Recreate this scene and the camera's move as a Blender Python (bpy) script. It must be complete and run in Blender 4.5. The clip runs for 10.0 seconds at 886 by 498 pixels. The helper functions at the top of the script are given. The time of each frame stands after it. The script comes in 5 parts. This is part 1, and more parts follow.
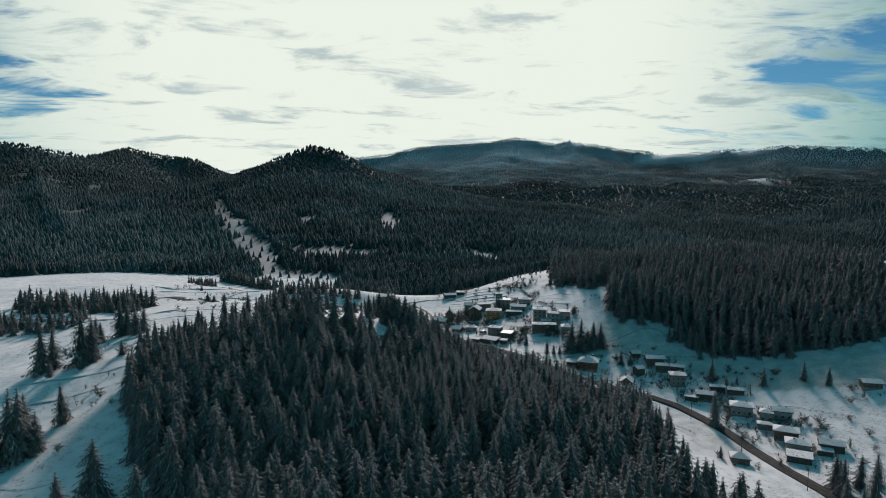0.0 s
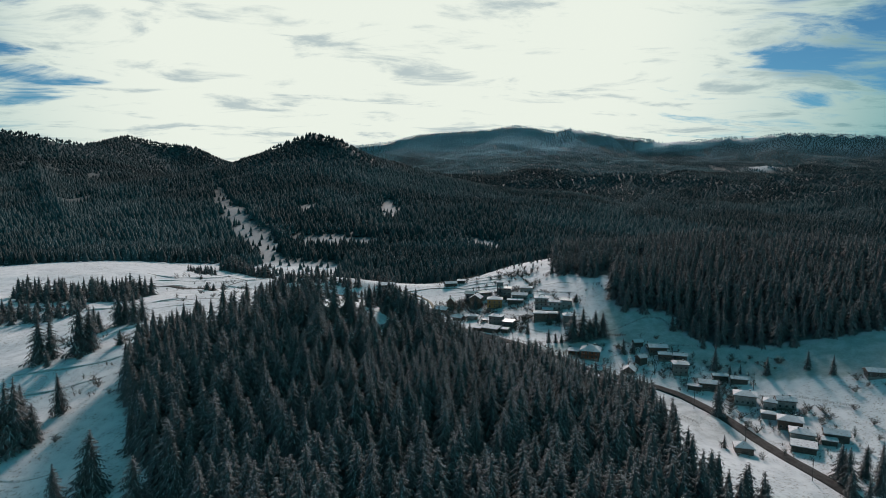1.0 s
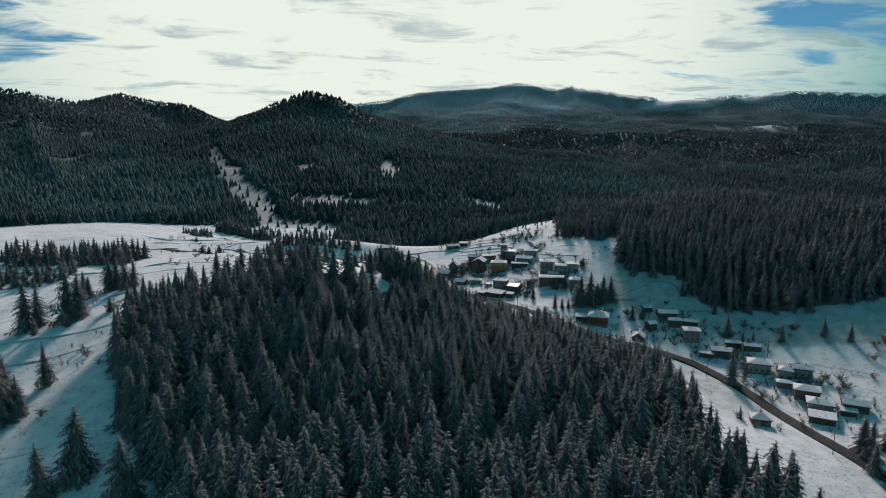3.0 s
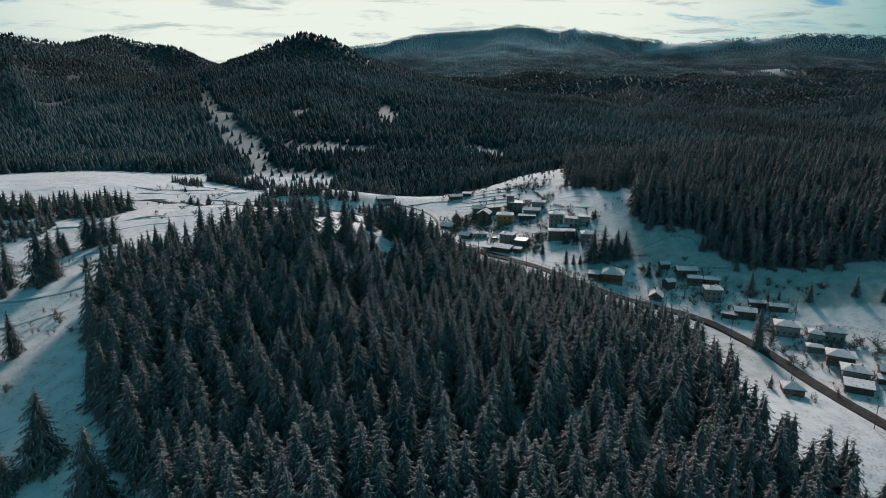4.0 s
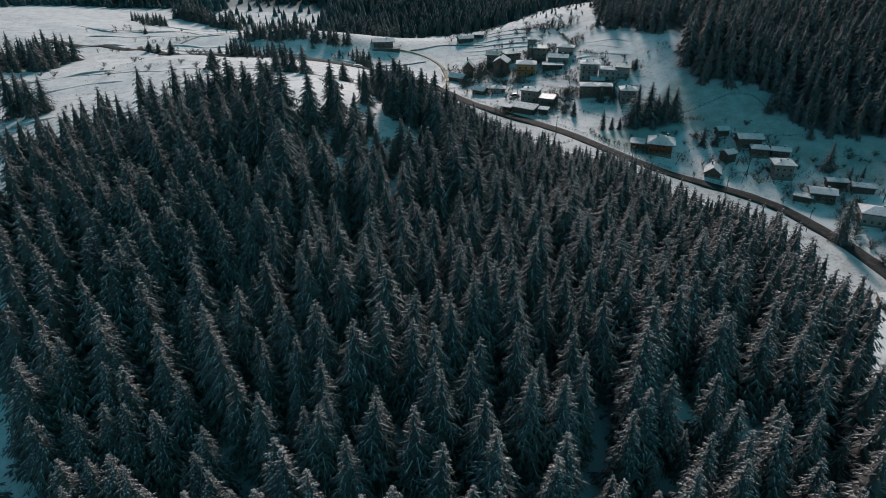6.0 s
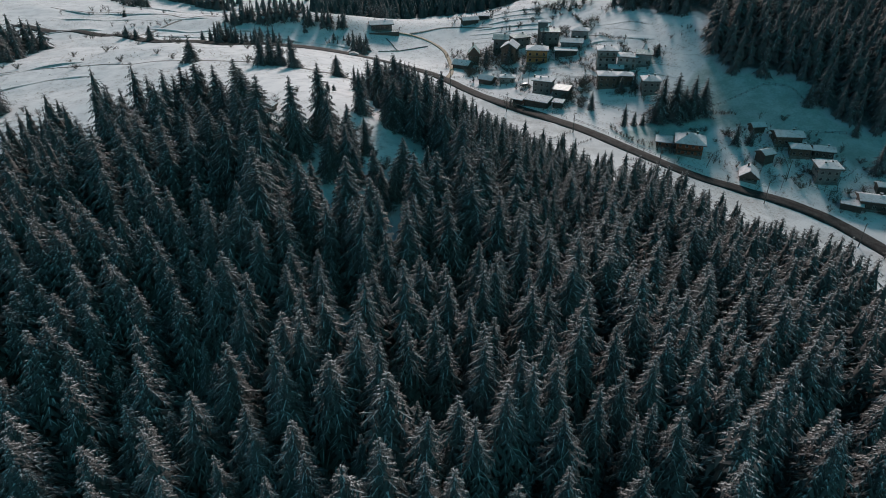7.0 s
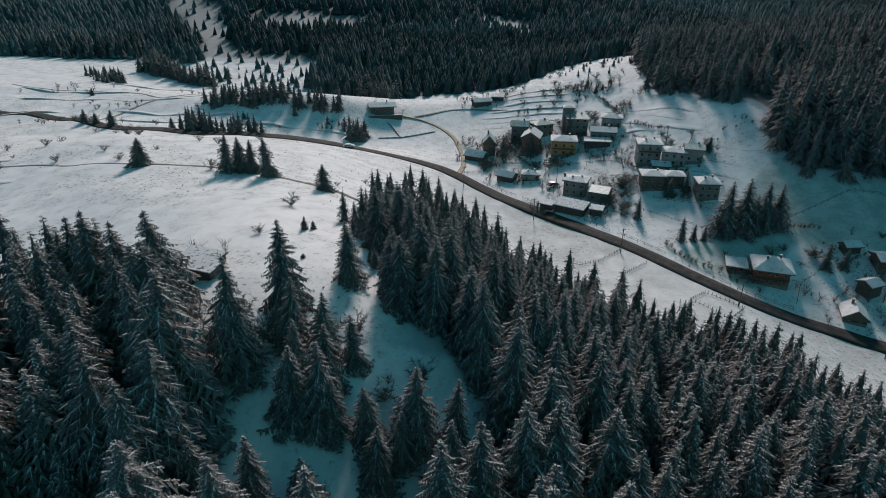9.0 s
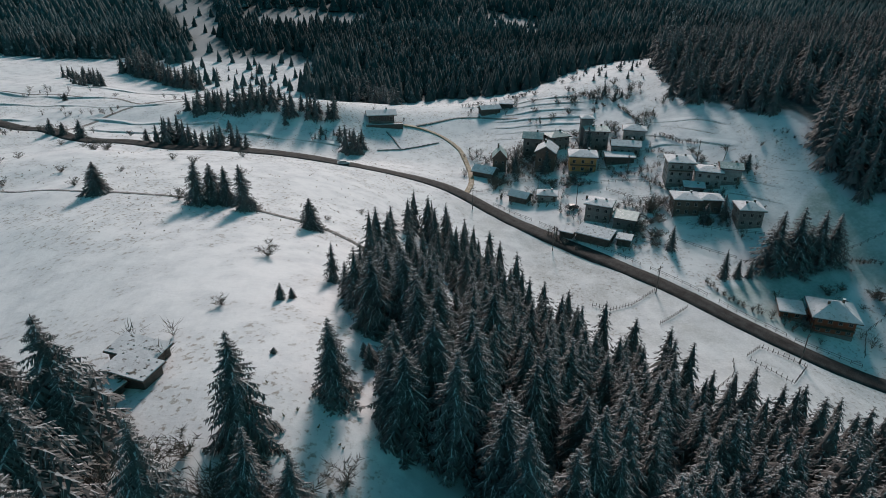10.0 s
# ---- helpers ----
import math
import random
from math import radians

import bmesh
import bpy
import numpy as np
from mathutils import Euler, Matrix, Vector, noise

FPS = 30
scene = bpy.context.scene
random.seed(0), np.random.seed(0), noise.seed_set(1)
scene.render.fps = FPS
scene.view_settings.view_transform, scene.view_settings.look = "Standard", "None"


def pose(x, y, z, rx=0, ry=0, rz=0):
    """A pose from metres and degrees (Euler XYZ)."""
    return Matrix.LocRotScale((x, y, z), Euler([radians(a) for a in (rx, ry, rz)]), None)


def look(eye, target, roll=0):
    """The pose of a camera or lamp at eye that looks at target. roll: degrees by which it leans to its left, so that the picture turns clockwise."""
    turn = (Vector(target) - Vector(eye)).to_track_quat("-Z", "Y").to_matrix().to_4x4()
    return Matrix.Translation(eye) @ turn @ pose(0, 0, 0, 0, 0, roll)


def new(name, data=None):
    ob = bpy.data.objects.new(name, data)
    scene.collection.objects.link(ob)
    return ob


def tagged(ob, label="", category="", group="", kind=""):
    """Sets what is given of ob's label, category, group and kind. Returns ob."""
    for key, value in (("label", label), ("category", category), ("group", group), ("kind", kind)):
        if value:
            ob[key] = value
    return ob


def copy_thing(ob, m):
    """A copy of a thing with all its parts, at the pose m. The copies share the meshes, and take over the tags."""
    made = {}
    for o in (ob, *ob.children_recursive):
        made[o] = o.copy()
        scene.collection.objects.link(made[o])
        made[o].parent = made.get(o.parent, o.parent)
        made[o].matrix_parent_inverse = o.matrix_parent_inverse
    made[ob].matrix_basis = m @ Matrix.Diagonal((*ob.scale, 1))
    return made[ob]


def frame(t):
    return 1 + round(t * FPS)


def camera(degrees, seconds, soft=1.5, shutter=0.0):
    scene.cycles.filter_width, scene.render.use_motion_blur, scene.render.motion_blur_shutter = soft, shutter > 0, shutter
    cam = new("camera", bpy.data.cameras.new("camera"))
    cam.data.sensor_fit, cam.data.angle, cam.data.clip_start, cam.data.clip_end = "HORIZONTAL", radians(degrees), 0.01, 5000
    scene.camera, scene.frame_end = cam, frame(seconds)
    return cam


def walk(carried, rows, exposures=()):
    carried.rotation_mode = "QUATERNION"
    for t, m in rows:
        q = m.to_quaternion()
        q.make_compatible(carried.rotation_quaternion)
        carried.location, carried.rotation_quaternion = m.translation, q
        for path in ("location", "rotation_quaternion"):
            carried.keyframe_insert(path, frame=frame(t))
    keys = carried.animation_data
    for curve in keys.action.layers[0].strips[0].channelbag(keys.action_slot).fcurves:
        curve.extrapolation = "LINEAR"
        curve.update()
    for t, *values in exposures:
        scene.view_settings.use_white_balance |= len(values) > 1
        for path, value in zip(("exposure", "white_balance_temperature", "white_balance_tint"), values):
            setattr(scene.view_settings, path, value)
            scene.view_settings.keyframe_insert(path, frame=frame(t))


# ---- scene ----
cam = camera(70.34, 10.0, soft=0.9)
PATH = [
    (0, (0.00, 0.00, 100.00), (9.22, 99.23, 91.79), 0.05),
    (0.5, (-0.03, 1.74, 99.84), (9.15, 100.90, 90.70), 0.00),
    (1, (-0.11, 3.39, 99.76), (9.06, 102.46, 89.67), 0.01),
    (1.5, (-0.28, 5.43, 99.70), (8.89, 104.39, 88.61), 0.05),
    (2, (-0.46, 7.24, 99.61), (8.73, 106.09, 87.56), 0.07),
    (3.5, (-1.52, 26.36, 99.10), (7.78, 123.90, 79.14), 0.05),
    (4, (-1.95, 39.19, 98.56), (7.42, 135.67, 73.96), 0.08),
    (4.5, (-2.25, 52.60, 98.38), (7.09, 147.40, 67.94), 0.00),
    (5, (-2.52, 65.92, 98.13), (6.53, 158.19, 60.66), -0.15),
    (5.5, (-2.79, 79.13, 97.60), (6.09, 168.57, 53.77), -0.25),
    (5.7, (-2.67, 83.57, 97.54), (6.04, 171.86, 51.39), -0.21),
    (6.8, (-2.20, 111.01, 97.35), (6.24, 196.58, 46.29), 0.05),
    (7, (-2.00, 117.06, 97.55), (6.40, 202.15, 45.70), -0.35),
    (7.5, (-1.94, 130.52, 97.07), (6.37, 214.52, 43.45), -0.18),
    (8, (-1.83, 144.86, 96.61), (6.65, 229.40, 43.87), -0.07),
    (8.1, (-1.77, 147.66, 96.46), (6.76, 232.36, 44.00), -0.03),
    (8.2, (-1.72, 150.45, 96.31), (6.86, 235.29, 44.08), 0.01),
    (8.3, (-1.66, 153.24, 96.17), (7.05, 239.01, 45.49), 0.05),
    (8.4, (-1.61, 156.04, 96.02), (7.33, 243.63, 48.61), 0.09),
    (8.5, (-1.55, 158.83, 95.88), (7.62, 248.24, 52.04), 0.13),
    (8.6, (-1.49, 161.56, 95.76), (7.70, 251.14, 52.26), 0.13),
    (8.7, (-1.43, 164.29, 95.64), (7.75, 253.84, 52.09), 0.13),
    (9, (-1.25, 172.48, 95.28), (7.93, 261.94, 51.56), 0.13),
    (9.5, (-0.86, 186.32, 94.96), (8.32, 275.65, 50.97), 0.23),
    (10, (-0.83, 200.00, 94.32), (8.52, 289.17, 50.05), 0.42),
]
walk(cam, [(t, look(eye, target, roll)) for t, eye, target, roll in PATH])
scene.view_settings.exposure = 0.0

# ---- world and sun ----
SUN_TURN, SUN_HEIGHT = radians(11), radians(27)          # sun stands over the mountains, right of due north by that turn
SUN_WAY = Vector((math.sin(SUN_TURN) * math.cos(SUN_HEIGHT), math.cos(SUN_TURN) * math.cos(SUN_HEIGHT), math.sin(SUN_HEIGHT)))


def link(nt, a, b):
    nt.links.new(a, b)


def node(nt, kind, **values):
    n = nt.nodes.new("ShaderNode" + kind)
    for key, v in values.items():
        if key == "op":
            n.operation = v
        elif key == "blend":
            n.data_type, n.blend_type = "RGBA", v
        else:
            n.inputs[int(key[1:])].default_value = v
    return n


def maths(nt, op, a, b=None, clamp=False):
    n = node(nt, "Math", op=op)
    n.use_clamp = clamp
    for k, v in enumerate((a, b)):
        if v is None:
            continue
        if isinstance(v, (int, float)):
            n.inputs[k].default_value = v
        else:
            link(nt, v, n.inputs[k])
    return n.outputs[0]


def ramp(nt, src, lo, hi):
    n = nt.nodes.new("ShaderNodeMapRange")
    n.interpolation_type = "SMOOTHSTEP"
    n.inputs[1].default_value, n.inputs[2].default_value = lo, hi
    link(nt, src, n.inputs[0])
    return n.outputs[0]


def blend(nt, fac, a, b, kind="MIX"):
    n = nt.nodes.new("ShaderNodeMix")
    n.data_type, n.blend_type = "RGBA", kind
    for sock, v in ((n.inputs[0], fac), (n.inputs[6], a), (n.inputs[7], b)):
        if isinstance(v, tuple):
            sock.default_value = (*v, 1)
        elif isinstance(v, (int, float)):
            sock.default_value = v
        else:
            link(nt, v, sock)
    return n.outputs[2]


def noise_tex(nt, vec, scale, detail=3.0, rough=0.55, warp=0.0):
    n = nt.nodes.new("ShaderNodeTexNoise")
    n.inputs["Scale"].default_value, n.inputs["Detail"].default_value = scale, detail
    n.inputs["Roughness"].default_value, n.inputs["Distortion"].default_value = rough, warp
    link(nt, vec, n.inputs["Vector"])
    return n.outputs[0]


world = bpy.data.worlds.new("winter_sky")
scene.world = world
world.use_nodes = True
wt = world.node_tree
wt.nodes.clear()
sky = wt.nodes.new("ShaderNodeTexSky")
sky.sky_type, sky.sun_disc = "NISHITA", False
sky.sun_elevation, sky.sun_rotation = SUN_HEIGHT, SUN_TURN
sky.altitude, sky.dust_density = 1400, 0.6
tc = wt.nodes.new("ShaderNodeTexCoord")
way = tc.outputs["Generated"]
sep = wt.nodes.new("ShaderNodeSeparateXYZ")
link(wt, way, sep.inputs[0])
up = maths(wt, "MAXIMUM", sep.outputs[2], 0.0)
deep = maths(wt, "ADD", up, 0.10)
cu, cv = maths(wt, "DIVIDE", sep.outputs[0], deep), maths(wt, "DIVIDE", sep.outputs[1], deep)
comb = wt.nodes.new("ShaderNodeCombineXYZ")
link(wt, maths(wt, "MULTIPLY", cu, 0.7), comb.inputs[0])
link(wt, cv, comb.inputs[1])
big = noise_tex(wt, comb.outputs[0], 0.55, 4.0, 0.55, 0.6)
fine = noise_tex(wt, comb.outputs[0], 2.2, 8.0, 0.62, 0.5)
dot = node(wt, "VectorMath", op="DOT_PRODUCT")
link(wt, way, dot.inputs[0])
dot.inputs[1].default_value = (math.sin(radians(1)) * math.cos(radians(15)), math.cos(radians(1)) * math.cos(radians(15)), math.sin(radians(15)))
near_sun = ramp(wt, dot.outputs["Value"], 0.68, 0.95)
close_sun = ramp(wt, dot.outputs["Value"], 0.82, 0.97)
cover = maths(wt, "ADD", maths(wt, "MULTIPLY", big, 0.55), maths(wt, "MULTIPLY", fine, 0.45))
cover = maths(wt, "ADD", cover, maths(wt, "MULTIPLY", close_sun, 0.15))
cover = maths(wt, "ADD", cover, maths(wt, "MULTIPLY", maths(wt, "SUBTRACT", 1.0, ramp(wt, up, 0.04, 0.30)), 0.02))
cover = maths(wt, "ADD", cover, maths(wt, "MULTIPLY", sep.outputs[0], 0.03))
cloud = ramp(wt, cover, 0.455, 0.545)
grey = ramp(wt, maths(wt, "SUBTRACT", fine, maths(wt, "MULTIPLY", near_sun, 0.05)), 0.47, 0.62)
lit = blend(wt, near_sun, (0.52, 2.75, 3.02), (7.45, 7.95, 7.15))
shade = blend(wt, near_sun, (0.44, 2.25, 2.45), (4.3, 5.1, 5.15))
cloud_colour = blend(wt, grey, lit, shade)
clear = blend(wt, 1.0, sky.outputs[0], (0.16, 0.36, 0.46), "MULTIPLY")
total = blend(wt, cloud, clear, cloud_colour)
bg = wt.nodes.new("ShaderNodeBackground")
bg.inputs[1].default_value = 0.111
link(wt, total, bg.inputs[0])
out = wt.nodes.new("ShaderNodeOutputWorld")
link(wt, bg.outputs[0], out.inputs[0])

sun_data = bpy.data.lights.new("sun", "SUN")
sun_data.energy, sun_data.angle, sun_data.color = 3.1, radians(9), (1.0, 0.855, 0.825)
sun = new("sun", sun_data)
sun.matrix_world = look(SUN_WAY * 1000, (0, 0, 0))


# ---- materials ----
def fabric(name, one, two, scale, rough=0.8, relief=0.3, relief_scale=None, metal=0.0, per_object=0.0, lo=0.35, hi=0.65, second=None, gloss=0.5):
    """A surface of two tones of one stuff, mixed at two scales in world space, with fine relief."""
    m = bpy.data.materials.new(name)
    m.use_nodes = True
    nt = m.node_tree
    p = nt.nodes["Principled BSDF"]
    pos = nt.nodes.new("ShaderNodeNewGeometry").outputs["Position"]
    a = noise_tex(nt, pos, scale, 4.0, 0.6)
    b = noise_tex(nt, pos, scale * 6.3, 3.0, 0.6)
    f = ramp(nt, maths(nt, "ADD", maths(nt, "MULTIPLY", a, 0.65), maths(nt, "MULTIPLY", b, 0.35)), lo, hi)
    c = blend(nt, f, one, two)
    if second:
        c = blend(nt, ramp(nt, noise_tex(nt, pos, scale * 2.1, 5.0, 0.65), 0.56, 0.66), c, second)
    if per_object:
        info = nt.nodes.new("ShaderNodeObjectInfo")
        k = maths(nt, "ADD", maths(nt, "MULTIPLY", info.outputs["Random"], per_object), 1 - per_object / 2)
        c = blend(nt, 1.0, c, k, "MULTIPLY")
    link(nt, c, p.inputs["Base Color"])
    p.inputs["Roughness"].default_value, p.inputs["Metallic"].default_value = rough, metal
    p.inputs["Specular IOR Level"].default_value = gloss
    bump = nt.nodes.new("ShaderNodeBump")
    bump.inputs["Strength"].default_value, bump.inputs["Distance"].default_value = relief, 0.05
    link(nt, noise_tex(nt, pos, relief_scale or scale * 5, 4.0, 0.6), bump.inputs["Height"])
    link(nt, bump.outputs[0], p.inputs["Normal"])
    return m


def ground_material():
    """Snow with grass stubs and drifts; needles and earth with painted shade under the woods, by the cover attribute.
    """
    m = bpy.data.materials.new("snowy_ground")
    m.use_nodes = True
    nt = m.node_tree
    p = nt.nodes["Principled BSDF"]
    pos = nt.nodes.new("ShaderNodeNewGeometry").outputs["Position"]
    at = nt.nodes.new("ShaderNodeAttribute")
    at.attribute_name = "cover"
    wide, mid, small = noise_tex(nt, pos, 0.025, 4), noise_tex(nt, pos, 0.18, 5, 0.6), noise_tex(nt, pos, 1.1, 5, 0.65)
    snow = blend(nt, ramp(nt, mid, 0.35, 0.68), (0.80, 0.80, 0.81), (0.66, 0.67, 0.69))
    stub = maths(nt, "MULTIPLY", ramp(nt, small, 0.53, 0.64), ramp(nt, maths(nt, "ADD", maths(nt, "MULTIPLY", wide, 0.5), maths(nt, "MULTIPLY", mid, 0.5)), 0.44, 0.57))
    snow = blend(nt, maths(nt, "MULTIPLY", stub, 0.75), snow, (0.23, 0.19, 0.14))
    bare = nt.nodes.new("ShaderNodeAttribute")
    bare.attribute_name = "thin_snow"
    grit = ramp(nt, maths(nt, "ADD", maths(nt, "MULTIPLY", noise_tex(nt, pos, 0.07, 5, 0.65, 0.6), 0.6), maths(nt, "MULTIPLY", noise_tex(nt, pos, 2.3, 4, 0.7), 0.4)), 0.40, 0.62)
    snow = blend(nt, maths(nt, "MULTIPLY", maths(nt, "ADD", maths(nt, "MULTIPLY", grit, 0.75), 0.2), bare.outputs["Fac"]), snow, (0.31, 0.31, 0.29))
    # floor tones of the woods: needles and earth, darkened further to paint in shade
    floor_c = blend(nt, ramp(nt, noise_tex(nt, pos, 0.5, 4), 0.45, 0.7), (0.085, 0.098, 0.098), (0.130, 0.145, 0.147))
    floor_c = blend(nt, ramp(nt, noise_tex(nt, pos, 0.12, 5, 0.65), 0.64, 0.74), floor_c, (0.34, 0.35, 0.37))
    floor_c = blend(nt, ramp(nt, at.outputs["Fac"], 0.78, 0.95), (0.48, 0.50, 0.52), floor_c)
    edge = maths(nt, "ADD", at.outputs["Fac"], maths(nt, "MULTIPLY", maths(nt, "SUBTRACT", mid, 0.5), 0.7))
    # teal-dark tone for the eastern field: its shade put into the snow colour
    field_shade = nt.nodes.new("ShaderNodeAttribute")
    field_shade.attribute_name = "painted_field_shade"
    shade_tone = blend(nt, ramp(nt, maths(nt, "ADD", maths(nt, "MULTIPLY", mid, 0.6), maths(nt, "MULTIPLY", small, 0.4)), 0.38, 0.66), (0.24, 0.33, 0.31), (0.50, 0.56, 0.56))
    snow = blend(nt, maths(nt, "MULTIPLY", field_shade.outputs["Fac"], 0.85), snow, shade_tone)
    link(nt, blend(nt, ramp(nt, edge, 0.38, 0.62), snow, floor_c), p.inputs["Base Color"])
    p.inputs["Roughness"].default_value = 0.85
    p.inputs["Specular IOR Level"].default_value = 0.15
    bump = nt.nodes.new("ShaderNodeBump")
    bump.inputs["Strength"].default_value, bump.inputs["Distance"].default_value = 0.5, 0.25
    link(nt, maths(nt, "ADD", maths(nt, "MULTIPLY", noise_tex(nt, pos, 0.35, 5, 0.6), 1.0), maths(nt, "MULTIPLY", small, 0.25)), bump.inputs["Height"])
    link(nt, bump.outputs[0], p.inputs["Normal"])
    return m


def wood_far(name, dark, pale, frost, haze_rime=0.0, low=0, high=1):
    """Spruce crowns seen from far off, with frost that thickens in patches and, above a height, a pale blue tint of
    frost and painted haze.
    """
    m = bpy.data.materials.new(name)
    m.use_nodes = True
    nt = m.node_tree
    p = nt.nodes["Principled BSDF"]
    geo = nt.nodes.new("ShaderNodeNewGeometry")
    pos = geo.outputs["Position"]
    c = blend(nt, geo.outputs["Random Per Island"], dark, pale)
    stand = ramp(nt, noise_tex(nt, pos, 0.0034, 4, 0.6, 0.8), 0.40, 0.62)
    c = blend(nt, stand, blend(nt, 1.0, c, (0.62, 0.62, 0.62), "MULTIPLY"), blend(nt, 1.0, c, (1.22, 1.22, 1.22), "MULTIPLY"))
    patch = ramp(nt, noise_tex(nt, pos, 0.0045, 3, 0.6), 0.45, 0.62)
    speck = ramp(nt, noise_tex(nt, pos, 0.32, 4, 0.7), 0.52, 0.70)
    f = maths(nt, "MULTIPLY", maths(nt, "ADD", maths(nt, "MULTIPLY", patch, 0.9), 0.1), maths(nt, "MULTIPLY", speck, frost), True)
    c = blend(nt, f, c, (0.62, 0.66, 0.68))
    if haze_rime:
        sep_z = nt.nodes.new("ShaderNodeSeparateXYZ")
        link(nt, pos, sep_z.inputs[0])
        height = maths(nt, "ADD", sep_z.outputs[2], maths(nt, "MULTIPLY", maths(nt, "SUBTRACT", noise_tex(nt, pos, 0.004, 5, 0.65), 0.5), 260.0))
        c = blend(nt, maths(nt, "MULTIPLY", ramp(nt, height, low, high), haze_rime), c, (0.50, 0.62, 0.68))
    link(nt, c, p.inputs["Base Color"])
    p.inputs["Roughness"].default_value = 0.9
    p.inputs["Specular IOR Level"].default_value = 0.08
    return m


